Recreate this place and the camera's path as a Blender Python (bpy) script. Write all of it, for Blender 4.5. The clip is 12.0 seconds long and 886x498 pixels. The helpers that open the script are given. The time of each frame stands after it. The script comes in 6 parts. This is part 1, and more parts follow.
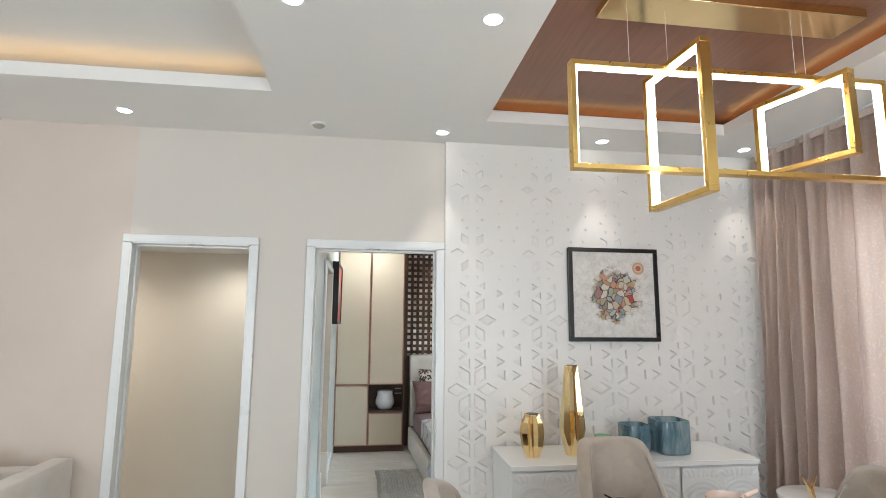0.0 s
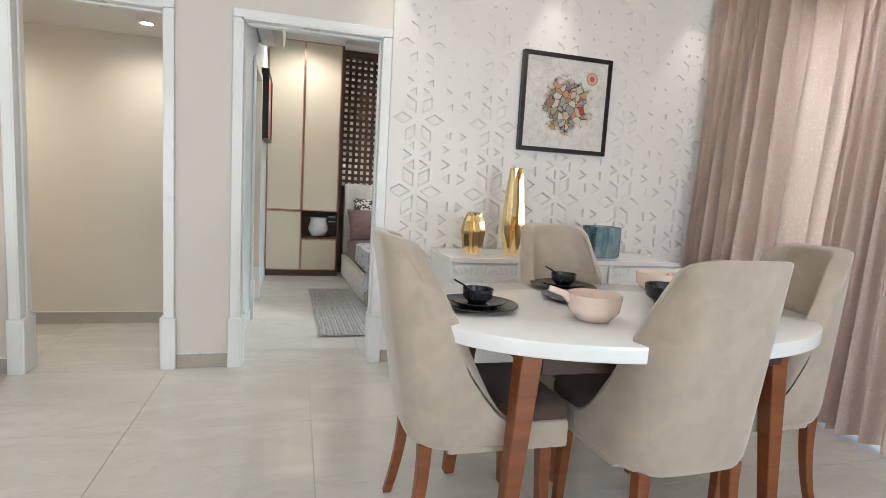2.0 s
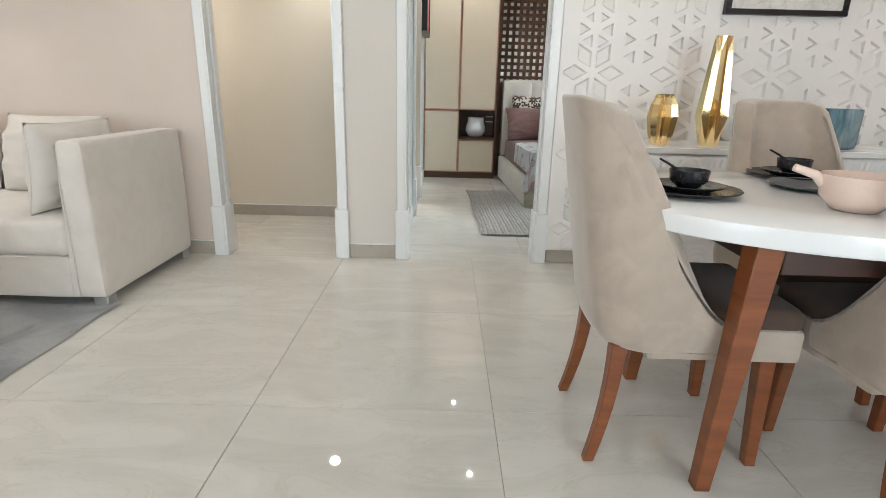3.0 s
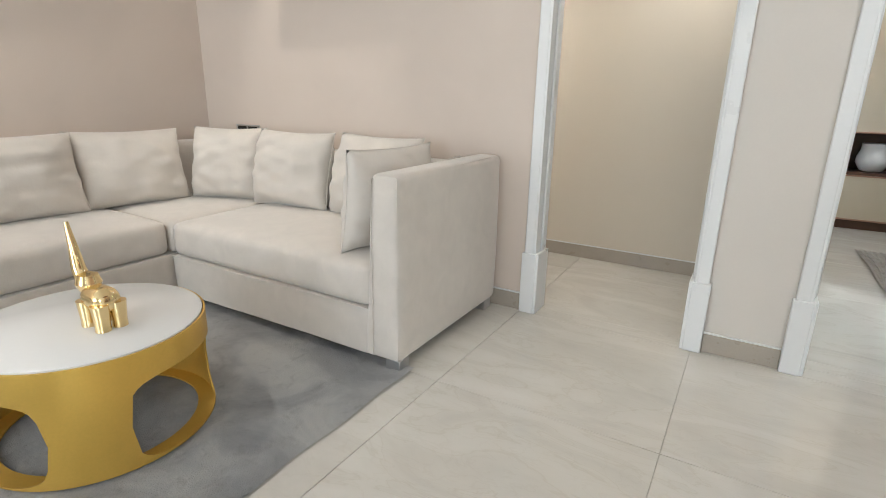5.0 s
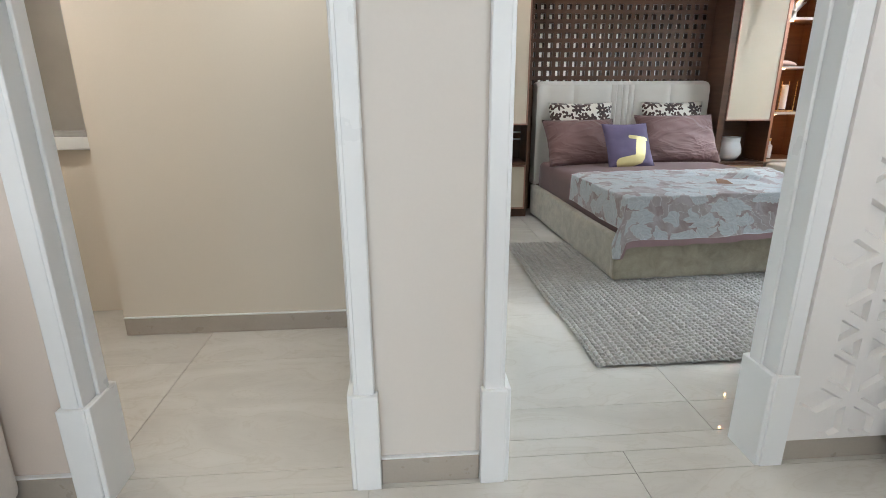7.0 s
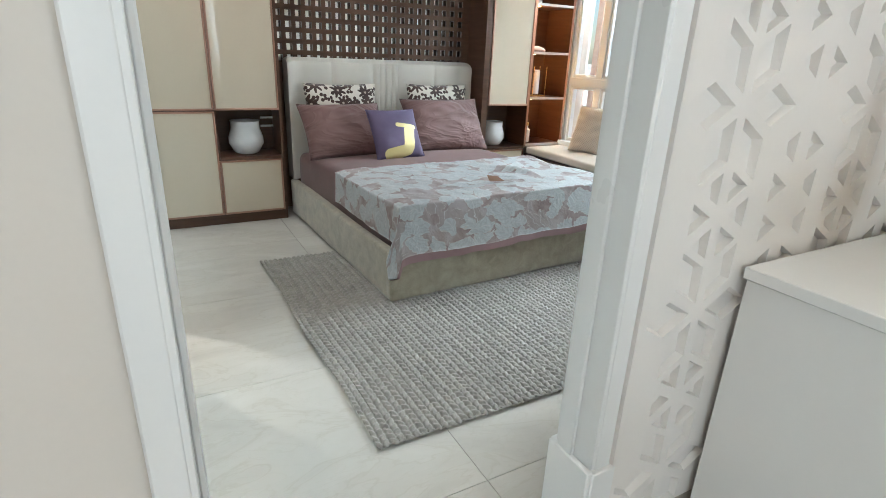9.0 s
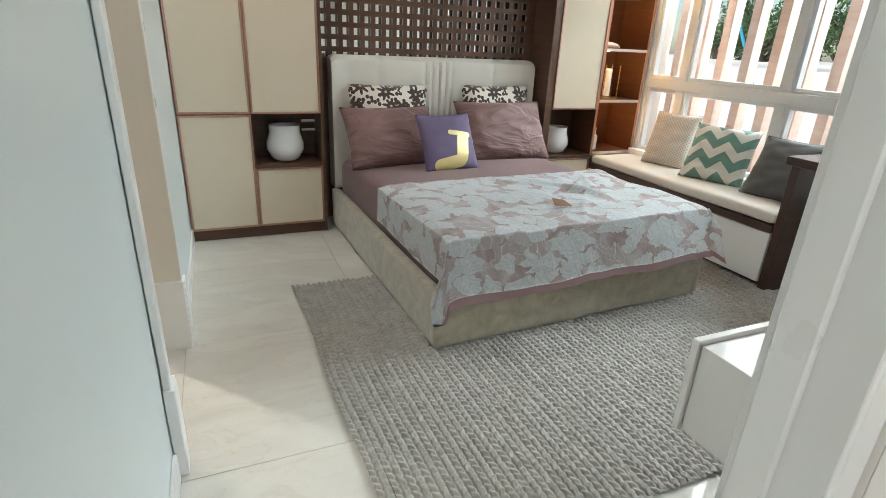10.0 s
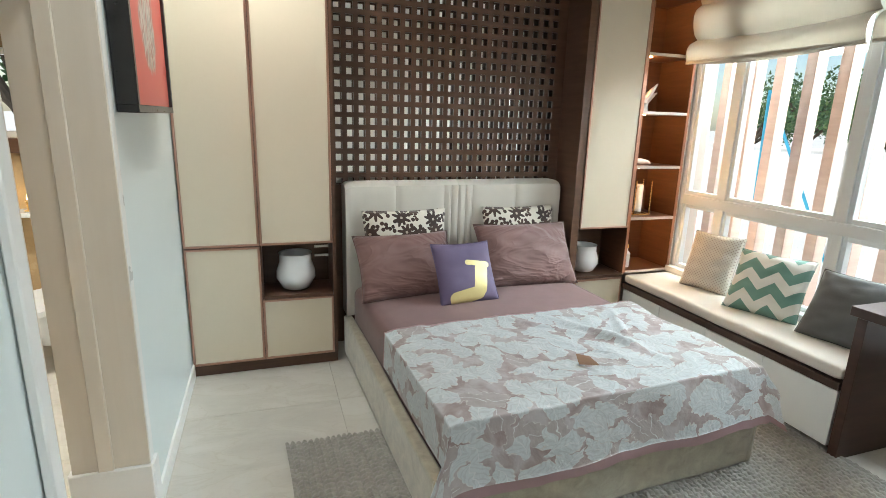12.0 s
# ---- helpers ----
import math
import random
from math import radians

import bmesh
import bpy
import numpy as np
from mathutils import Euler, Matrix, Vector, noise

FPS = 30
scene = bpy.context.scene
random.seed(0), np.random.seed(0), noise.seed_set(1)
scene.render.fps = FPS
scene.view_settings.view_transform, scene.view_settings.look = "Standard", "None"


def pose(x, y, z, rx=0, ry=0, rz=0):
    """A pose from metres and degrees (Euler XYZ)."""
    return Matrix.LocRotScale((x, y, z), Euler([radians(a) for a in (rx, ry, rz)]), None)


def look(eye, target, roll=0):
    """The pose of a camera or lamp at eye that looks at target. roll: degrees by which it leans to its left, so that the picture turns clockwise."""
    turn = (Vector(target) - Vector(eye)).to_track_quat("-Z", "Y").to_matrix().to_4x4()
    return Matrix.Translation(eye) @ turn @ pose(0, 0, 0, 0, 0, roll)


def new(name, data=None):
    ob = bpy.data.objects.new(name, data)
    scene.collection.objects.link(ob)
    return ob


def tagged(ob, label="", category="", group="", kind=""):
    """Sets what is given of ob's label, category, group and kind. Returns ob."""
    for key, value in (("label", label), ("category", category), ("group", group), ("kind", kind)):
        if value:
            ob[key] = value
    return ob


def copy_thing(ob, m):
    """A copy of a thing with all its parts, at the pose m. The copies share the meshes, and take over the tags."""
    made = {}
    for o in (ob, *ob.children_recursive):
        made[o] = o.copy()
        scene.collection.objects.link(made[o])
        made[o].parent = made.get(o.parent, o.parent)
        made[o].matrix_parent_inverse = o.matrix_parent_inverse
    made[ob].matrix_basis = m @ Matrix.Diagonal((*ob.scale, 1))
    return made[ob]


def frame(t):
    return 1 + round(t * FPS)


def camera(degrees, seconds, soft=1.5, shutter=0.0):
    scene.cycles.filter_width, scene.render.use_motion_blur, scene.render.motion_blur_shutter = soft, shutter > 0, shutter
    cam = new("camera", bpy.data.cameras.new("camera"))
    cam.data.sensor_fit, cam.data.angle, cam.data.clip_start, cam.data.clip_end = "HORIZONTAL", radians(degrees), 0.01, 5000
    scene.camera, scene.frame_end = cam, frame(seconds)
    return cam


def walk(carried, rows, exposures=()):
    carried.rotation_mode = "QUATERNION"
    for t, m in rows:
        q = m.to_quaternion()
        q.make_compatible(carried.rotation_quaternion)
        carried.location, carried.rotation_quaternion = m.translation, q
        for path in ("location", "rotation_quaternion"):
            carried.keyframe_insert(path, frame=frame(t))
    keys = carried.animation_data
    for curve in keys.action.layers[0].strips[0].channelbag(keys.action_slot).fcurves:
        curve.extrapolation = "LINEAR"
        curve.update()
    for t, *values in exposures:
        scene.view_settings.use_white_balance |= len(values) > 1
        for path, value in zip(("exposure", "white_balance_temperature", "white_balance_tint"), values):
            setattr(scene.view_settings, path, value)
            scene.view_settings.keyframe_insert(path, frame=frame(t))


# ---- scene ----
cam = camera(80.6, 12.0, 0.7)
PATH = [
    (0, (0.152, 0.027, 1.568), (0.424, 1.988, 1.847), 0.4),
    (0.5, (0.133, 0.038, 1.579), (0.521, 1.953, 2.006), 0.2),
    (1, (0.131, 0.088, 1.549), (0.616, 2.004, 1.851), 1.8),
    (1.2, (0.152, 0.117, 1.485), (0.659, 2.04, 1.701), 2.6),
    (1.5, (0.135, 0.17, 1.334), (0.684, 2.092, 1.379), 2.8),
    (2, (0.105, 0.2, 1.155), (0.649, 2.111, 0.928), 3.4),
    (2.5, (0.077, 0.238, 1.064), (0.408, 2.153, 0.59), 3.4),
    (3, (0.023, 0.393, 1.02), (0.021, 2.306, 0.438), 1.4),
    (3.5, (-0.01, 0.598, 1.062), (-0.342, 2.48, 0.473), 1.1),
    (5.3, (-0.529, 1.372, 1.049), (-1.519, 3.014, 0.481), 1.1),
    (5.5, (-0.515, 1.518, 1.072), (-1.475, 3.181, 0.512), 0.6),
    (6, (-0.557, 1.777, 1.113), (-1.251, 3.568, 0.554), -0.5),
    (6.5, (-0.514, 2.041, 1.126), (-0.837, 3.93, 0.552), -1.3),
    (6.9, (-0.472, 2.188, 1.128), (-0.418, 4.091, 0.515), -1.6),
    (7, (-0.477, 2.245, 1.115), (-0.332, 4.149, 0.522), -0.3),
    (7.5, (-0.472, 2.465, 1.074), (0.082, 4.296, 0.491), -0.2),
    (7.7, (-0.497, 2.544, 1.069), (0.196, 4.326, 0.483), 0.2),
    (9.3, (-0.121, 2.97, 1.235), (0.788, 4.605, 0.528), 2.5),
    (9.5, (-0.086, 3.082, 1.25), (0.787, 4.733, 0.536), 2.6),
    (10, (-0.021, 3.262, 1.265), (0.721, 4.965, 0.527), 2.7),
    (10.5, (0.127, 3.409, 1.295), (0.707, 5.164, 0.53), 2.2),
    (11, (0.18, 3.512, 1.315), (0.685, 5.285, 0.54), 1.5),
    (11.3, (0.166, 3.565, 1.397), (0.702, 5.344, 0.657), 1.4),
    (11.5, (0.194, 3.57, 1.437), (0.745, 5.371, 0.766), 1.3),
    (12, (0.221, 3.547, 1.55), (0.85, 5.385, 1.072), 1.7),
]
walk(cam, [(t, look(eye, target, roll)) for t, eye, target, roll in PATH], [(0.0, -0.09, 6250, 8), (0.5, -0.15, 6300, 8), (1.5, -0.13, 6350, 8), (2.0, -0.03, 6400, 9), (3.0, 0.03, 6400, 8), (6.0, -0.02, 6350, 9), (7.7, 0.0, 6100, 8), (9.3, 0.02, 6250, 5), (10.5, -0.02, 6700, 6), (11.5, 0.04, 6600, 5), (12.0, 0.17, 6520, 4)])

# ---- world and light ----
world = bpy.data.worlds.new("world")
scene.world = world
world.use_nodes = True
wn = world.node_tree
sky = wn.nodes.new("ShaderNodeTexSky")
sky.sky_type, sky.sun_disc = "NISHITA", False
sky.sun_elevation, sky.sun_rotation = radians(58), radians(-80)
wn.links.new(sky.outputs[0], wn.nodes["Background"].inputs[0])
wn.nodes["Background"].inputs[1].default_value = 0.15


def lamp(name, kind, m, energy, color=(1, 1, 1), **kw):
    data = bpy.data.lights.new(name, kind)
    data.energy, data.color = energy, color
    for key, value in kw.items():
        if key == "size":
            data.size = value
        elif key == "size_y":
            data.shape, data.size_y = "RECTANGLE", value
        elif key == "spot":
            data.spot_size, data.spot_blend = radians(value), 0.9 if value > 60 else 0.55
        elif key == "radius":
            data.shadow_soft_size = value
        elif key == "angle":
            data.angle = radians(value)
    ob = new(name, data)
    ob.matrix_world = m
    return ob


SKY_BLUE = (0.84, 0.93, 1.0)
WARM = (1.0, 0.94, 0.86)
lamp("sun", "SUN", look((-6, 1, 10), (0, 0, 0)), 3.6, (1, 0.97, 0.93), angle=0.5)
# Lamp outside, above the window, added to strengthen the daylight coming through.
lamp("window_fill_bedroom", "AREA", pose(4.4, 5.3, 2.65, 0, 64, 0), 390, (0.79, 0.92, 1.0), size=1.1, size_y=3.4)
lamp("window_light_curtain", "AREA", pose(3.42, 1.75, 1.3, 0, 90, 0), 5, SKY_BLUE, size=2.2, size_y=2.8)
# Lamps added at assumed rear windows, tilted up to lift the ceiling.
lamp("window_fill_rear", "AREA", pose(2.02, -2.48, 1.35, 118, 0, 0), 88, SKY_BLUE, size=1.7, size_y=2.2)
lamp("window_fill_rear", "AREA", pose(-2.4, -2.48, 1.35, 118, 0, 0), 88, SKY_BLUE, size=1.9, size_y=2.2)

# ---- materials ----


class Nodes:
    """A small wrapper to write node materials shortly."""

    def __init__(self, name):
        self.mat = bpy.data.materials.new(name)
        self.mat.use_nodes = True
        self.tree = self.mat.node_tree
        self.bsdf = self.tree.nodes["Principled BSDF"]
        self.coords = self.tree.nodes.new("ShaderNodeTexCoord").outputs["Object"]

    def add(self, kind):
        return self.tree.nodes.new("ShaderNode" + kind)

    def link(self, a, b):
        self.tree.links.new(a, b)
        return self

    def scaled(self, scale):
        m = self.add("Mapping")
        m.inputs["Scale"].default_value = scale if isinstance(scale, tuple) else (scale,) * 3
        self.link(self.coords, m.inputs["Vector"])
        return m.outputs[0]

    def noise(self, scale, detail=4, rough=0.55, distort=0.0):
        n = self.add("TexNoise")
        n.inputs["Scale"].default_value = 1.0
        n.inputs["Detail"].default_value = detail
        n.inputs["Roughness"].default_value = rough
        n.inputs["Distortion"].default_value = distort
        self.link(self.scaled(scale), n.inputs["Vector"])
        return n.outputs["Fac"]

    def ramp(self, fac, stops):
        r = self.add("ValToRGB")
        while len(r.color_ramp.elements) < len(stops):
            r.color_ramp.elements.new(0.5)
        for e, (pos, col) in zip(r.color_ramp.elements, stops):
            e.position = pos
            e.color = (*col, 1) if len(col) == 3 else col
        self.link(fac, r.inputs[0])
        return r.outputs[0]

    def mix(self, fac, a, b, mode="MIX"):
        m = self.add("Mix")
        m.data_type, m.blend_type = "RGBA", mode
        for sock, v in ((m.inputs[0], fac), (m.inputs[6], a), (m.inputs[7], b)):
            if isinstance(v, (int, float)):
                sock.default_value = v
            elif isinstance(v, tuple):
                sock.default_value = (*v, 1)
            else:
                self.link(v, sock)
        return m.outputs[2]

    def math(self, op, a, b=0.0):
        m = self.add("Math")
        m.operation = op
        for sock, v in ((m.inputs[0], a), (m.inputs[1], b)):
            if isinstance(v, (int, float)):
                sock.default_value = v
            else:
                self.link(v, sock)
        return m.outputs[0]

    def random_tint(self, col, amount):
        """col with a slight shift of value from object to object."""
        info = self.add("ObjectInfo")
        v = self.math("ADD", self.math("MULTIPLY", info.outputs["Random"], amount), 1 - amount / 2)
        hsv = self.add("HueSaturation")
        self.link(v, hsv.inputs["Value"])
        self.link(col, hsv.inputs["Color"])
        return hsv.outputs[0]

    def bump(self, height, strength=0.2, distance=0.002):
        b = self.add("Bump")
        b.inputs["Strength"].default_value = strength
        b.inputs["Distance"].default_value = distance
        self.link(height, b.inputs["Height"])
        self.link(b.outputs[0], self.bsdf.inputs["Normal"])
        return self

    def set(self, **kw):
        names = {"color": "Base Color", "rough": "Roughness", "metal": "Metallic", "coat": "Coat Weight", "sheen": "Sheen Weight",
                 "ior": "IOR", "trans": "Transmission Weight", "glow": "Emission Color", "power": "Emission Strength", "spec": "Specular IOR Level"}
        for k, v in kw.items():
            sock = self.bsdf.inputs[names[k]]
            if isinstance(v, tuple):
                sock.default_value = (*v, 1)
            elif isinstance(v, (int, float)):
                sock.default_value = v
            else:
                self.link(v, sock)
        return self


def mottled(name, c, spread=0.06, scale=6.0, fine=90.0, rough=0.6, bump=0.1, dist=0.001, **kw):
    """A plain surface with soft large-scale and fine variation."""
    n = Nodes(name)
    lo, hi = tuple(v * (1 - spread) for v in c), tuple(min(1, v * (1 + spread)) for v in c)
    big = n.ramp(n.noise(scale, 5), [(0.3, lo), (0.7, hi)])
    col = n.mix(0.35, big, n.ramp(n.noise(fine, 3), [(0.3, lo), (0.7, hi)]))
    r = n.math("ADD", n.math("MULTIPLY", n.noise(scale * 2.3, 4), 0.16), rough - 0.08)
    return n.set(color=col, rough=r, **kw).bump(n.noise(fine, 4), bump, dist).mat


def grained(name, dark, light, stretch=(2, 2, 40), rough=0.4, **kw):
    n = Nodes(name)
    fac = n.noise(stretch, 7, 0.6, 0.4)
    col = n.mix(0.25, n.ramp(fac, [(0.3, dark), (0.7, light)]), n.ramp(n.noise(1.5, 3), [(0.3, dark), (0.7, light)]))
    return n.set(color=col, rough=rough, **kw).bump(fac, 0.12, 0.001).mat


def woven(name, c, spread=0.12, weave=420.0, rough=0.85, big=5.0, sheen=0.25, bump=0.35):
    n = Nodes(name)
    lo, hi = tuple(v * (1 - spread) for v in c), tuple(min(1, v * (1 + spread)) for v in c)
    big_f = n.noise(big, 6, 0.6, 0.6)
    w = n.noise(weave, 2)
    col = n.mix(0.4, n.ramp(big_f, [(0.32, lo), (0.68, hi)]), n.ramp(w, [(0.3, lo), (0.7, hi)]))
    return n.set(color=col, rough=rough, sheen=sheen).bump(n.math("ADD", w, n.math("MULTIPLY", n.noise(30, 4), 0.7)), bump, 0.001).mat


def glow(name, c, power):
    return Nodes(name).set(color=(0.8, 0.8, 0.8), glow=c, power=power).mat


def metal(name, c, rough=0.2, scale=(3, 3, 120)):
    n = Nodes(name)
    r = n.math("ADD", n.math("MULTIPLY", n.noise(scale, 4), 0.18), rough - 0.06)
    col = n.ramp(n.noise(4, 3), [(0.3, tuple(v * 0.9 for v in c)), (0.7, c)])
    return n.set(color=col, metal=1.0, rough=r).mat


def floor_stone():
    n = Nodes("polished_stone_tile")
    geo = n.add("NewGeometry").outputs["Position"]
    info = n.add("ObjectInfo").outputs["Random"]
    shift = n.add("VectorMath")
    shift.operation = "ADD"
    comb = n.add("CombineXYZ")
    n.link(n.math("MULTIPLY", info, 37.0), comb.inputs[0])
    n.link(comb.outputs[0], shift.inputs[1])
    n.link(geo, shift.inputs[0])
    m = n.add("Mapping")
    m.inputs["Rotation"].default_value = (0, 0, radians(28))
    m.inputs["Scale"].default_value = (1.3, 3.2, 1)
    n.link(shift.outputs[0], m.inputs["Vector"])
    t = n.add("TexNoise")
    t.inputs["Scale"].default_value, t.inputs["Detail"].default_value, t.inputs["Distortion"].default_value = 1.6, 8, 1.2
    n.link(m.outputs[0], t.inputs["Vector"])
    base = n.ramp(t.outputs["Fac"], [(0.30, (0.57, 0.545, 0.50)), (0.5, (0.625, 0.60, 0.55)), (0.72, (0.665, 0.64, 0.595))])
    v2 = n.add("TexNoise")
    v2.inputs["Scale"].default_value, v2.inputs["Detail"].default_value, v2.inputs["Distortion"].default_value = 3.1, 9, 1.6
    n.link(m.outputs[0], v2.inputs["Vector"])
    vein = n.mix(1.0, n.ramp(t.outputs["Fac"], [(0.485, (1, 1, 1)), (0.5, (0.84, 0.81, 0.76)), (0.515, (1, 1, 1))]),
                 n.ramp(v2.outputs["Fac"], [(0.47, (1, 1, 1)), (0.50, (0.91, 0.895, 0.87)), (0.512, (1.0, 1.0, 1.0))]), "MULTIPLY")
    col = n.random_tint(n.mix(0.38, base, vein, "MULTIPLY"), 0.05)
    r = n.math("ADD", n.math("MULTIPLY", n.noise(3.0, 4), 0.035), 0.004)
    return n.set(color=col, rough=r, spec=0.5).mat


M_TILE = floor_stone()
M_GROUT = mottled("grout", (0.55, 0.52, 0.46), 0.08, rough=0.8)
M_WALLPAPER = woven("rose_beige_wallpaper", (0.69, 0.592, 0.515), 0.035, 200, 0.75, 2.2, 0.0, 0.3)
M_CREAM = mottled("cream_wall_paint", (0.68, 0.625, 0.565), 0.02, 1.2, 120, 0.6, 0.06)
M_HALL = mottled("warm_beige_wall_paint", (0.70, 0.63, 0.525), 0.02, 1.2, 120, 0.6, 0.06)
M_PALE = mottled("pale_satin_wall_paint", (0.71, 0.775, 0.78), 0.015, 1.2, 120, 0.35, 0.04)
M_CEIL = mottled("matt_white_ceiling", (0.85, 0.83, 0.80), 0.015, 1.0, 60, 0.75, 0.04)
M_TRIM = mottled("white_satin_trim", (0.80, 0.80, 0.79), 0.015, 2.0, 80, 0.3, 0.04)
M_BASE = mottled("taupe_stone_skirting", (0.42, 0.37, 0.31), 0.06, 8, 120, 0.3, 0.03)
M_PANEL = mottled("white_carved_panel", (0.80, 0.765, 0.73), 0.015, 2.0, 80, 0.38, 0.04)
M_LACQUER = mottled("white_lacquer", (0.80, 0.80, 0.79), 0.01, 3.0, 60, 0.14, 0.02)
M_VENEER = grained("brown_ceiling_veneer", (0.20, 0.088, 0.05), (0.29, 0.135, 0.08), (40, 2, 2), 0.3)
M_GOLD = metal("brushed_gold", (0.80, 0.54, 0.18), 0.27, 30)
M_GOLD_MIRROR = metal("polished_gold", (0.95, 0.74, 0.40), 0.07)
M_LED = glow("led_strip", (1.0, 0.90, 0.74), 12.0)
M_COVE = glow("cove_led", (1.0, 0.62, 0.25), 3.6)
M_DOWN = glow("downlight_lens", (1.0, 0.96, 0.9), 4.0)

# ---- mesh helpers ----


def root_offset(ob):
    v = Vector((0, 0, 0))
    while ob is not None:
        v += ob.location
        ob = ob.parent
    return v


def finish(name, bm, material, smooth=True):
    me = bpy.data.meshes.new(name)
    bmesh.ops.recalc_face_normals(bm, faces=bm.faces)
    bm.to_mesh(me)
    bm.free()
    me.materials.append(material)
    if smooth:
        me.shade_smooth()
        me.set_sharp_from_angle(angle=radians(38))
    return me


def part(name, bm, material, parent=None, label="", local=False, smooth=True):
    """Links a bmesh as one mesh object, under a thing or a part; its numbers are the world's unless local."""
    if parent is not None and not local:
        bm.transform(Matrix.Translation(-root_offset(parent)))
    ob = new(name, finish(name, bm, material, smooth))
    ob.parent = parent
    if label:
        ob["label"] = label
    return ob


def thing(name, place, label, category, group="", kind="", turn=0):
    ob = tagged(new(name), label, category, group, kind)
    ob.location = place
    ob.rotation_euler = (0, 0, radians(turn))
    return ob


def structure(name, bm, material, label="", category="", smooth=True):
    return tagged(part(name, bm, material, None, "", True, smooth), label, category or name.split("_")[0], "", "structure")


def box(x0, x1, y0, y1, z0, z1, bevel=0.0, seg=1, bm=None):
    bm = bm or bmesh.new()
    made = bmesh.ops.create_cube(bm, size=1)["verts"]
    for v in made:
        v.co = Vector(((x0 + x1) / 2 + v.co.x * (x1 - x0), (y0 + y1) / 2 + v.co.y * (y1 - y0), (z0 + z1) / 2 + v.co.z * (z1 - z0)))
    if bevel:
        edges = {e for v in made for e in v.link_edges}
        bmesh.ops.bevel(bm, geom=list(edges), offset=bevel, segments=seg, profile=0.5, affect="EDGES")
    return bm


def boxes(*rows, bevel=0.0, seg=1):
    bm = bmesh.new()
    for r in rows:
        box(*r, bevel=bevel, seg=seg, bm=bm)
    return bm


def lathe(profile, steps=32, centre=(0, 0, 0), bm=None):
    """A turned shape from (radius, height) pairs, from the bottom up."""
    bm = bm or bmesh.new()
    rings = []
    for r, z in profile:
        if r < 1e-5:
            rings.append([bm.verts.new((centre[0], centre[1], centre[2] + z))])
        else:
            rings.append([bm.verts.new((centre[0] + r * math.cos(2 * math.pi * i / steps), centre[1] + r * math.sin(2 * math.pi * i / steps), centre[2] + z)) for i in range(steps)])
    for a, b in zip(rings, rings[1:]):
        for i in range(steps):
            j = (i + 1) % steps
            if len(a) == 1 and len(b) == 1:
                continue
            if len(a) == 1:
                bm.faces.new((a[0], b[j], b[i]))
            elif len(b) == 1:
                bm.faces.new((a[i], a[j], b[0]))
            else:
                bm.faces.new((a[i], a[j], b[j], b[i]))
    for ring, flip in ((rings[0], True), (rings[-1], False)):
        if len(ring) > 1:
            bm.faces.new(ring[::-1] if flip else ring)
    return bm


def tube(points, radius, steps=10, bm=None):
    bm = bm or bmesh.new()
    rings = []
    for i, p in enumerate(points):
        p = Vector(p)
        d = (Vector(points[min(i + 1, len(points) - 1)]) - Vector(points[max(i - 1, 0)])).normalized()
        side = d.cross(Vector((0.13, 0.21, 0.97)))
        if side.length < 1e-3:
            side = d.cross(Vector((1, 0, 0)))
        side.normalize()
        up = d.cross(side)
        r = radius[i] if isinstance(radius, (list, tuple)) else radius
        rings.append([bm.verts.new(p + r * (math.cos(2 * math.pi * k / steps) * side + math.sin(2 * math.pi * k / steps) * up)) for k in range(steps)])
    for a, b in zip(rings, rings[1:]):
        for k in range(steps):
            bm.faces.new((a[k], a[(k + 1) % steps], b[(k + 1) % steps], b[k]))
    bm.faces.new(rings[0][::-1])
    bm.faces.new(rings[-1])
    return bm


def heightfield(nx, ny, place):
    """A sheet of nx by ny quads; place(u, v) gives each corner."""
    bm = bmesh.new()
    g = [[bm.verts.new(place(i / nx, j / ny)) for i in range(nx + 1)] for j in range(ny + 1)]
    for j in range(ny):
        for i in range(nx):
            bm.faces.new((g[j][i], g[j][i + 1], g[j + 1][i + 1], g[j + 1][i]))
    return bm


# ---- the plan ----
WALL_Y, WALL_D = 3.53, 0.08           # the wall with the two doorways
CEIL = 2.82
DOOR_TOP = 2.05
D1, D2 = (-1.335, -0.629), (-0.21, 0.59)   # clear openings
BED_L, BED_R, BED_BACK = -0.25, 3.20, 7.10
BED_CEIL = 2.84

structure("floor", box(-3.9, 3.4, -2.65, 7.6, -0.06, -0.006), M_GROUT, "pale stone tile floor with fine joints", "floor")
structure("wall_living_north", box(-3.9, -1.36, WALL_Y, WALL_Y + WALL_D, 0, 3.05), M_WALLPAPER, "rose-beige wallpapered wall behind the sofa", "wall")
structure("wall_doors", boxes((-0.604, -0.235, WALL_Y, WALL_Y + WALL_D, 0, 3.05), (-1.36, -0.604, WALL_Y, WALL_Y + WALL_D, DOOR_TOP + 0.025, 3.05), (-0.235, 0.615, WALL_Y, WALL_Y + WALL_D, DOOR_TOP + 0.025, 3.05)), M_CREAM, "cream painted wall with two doorways", "wall")
structure("wall_dining_north", box(0.615, 3.3, WALL_Y, WALL_Y + WALL_D, 0, 3.05), M_CREAM, "cream wall behind carved panelling", "wall")
structure("wall_living_west", box(-3.9, -3.75, -2.65, WALL_Y, 0, 3.05), M_WALLPAPER, "rose-beige wallpapered side wall", "wall")
structure("wall_dining_east", boxes((3.15, 3.3, -2.65, 0.45, 0, 3.05), (3.15, 3.3, 3.05, WALL_Y, 0, 3.05), (3.15, 3.3, 0.45, 3.05, 2.35, 3.05)), M_CREAM, "cream wall behind the curtain", "wall")
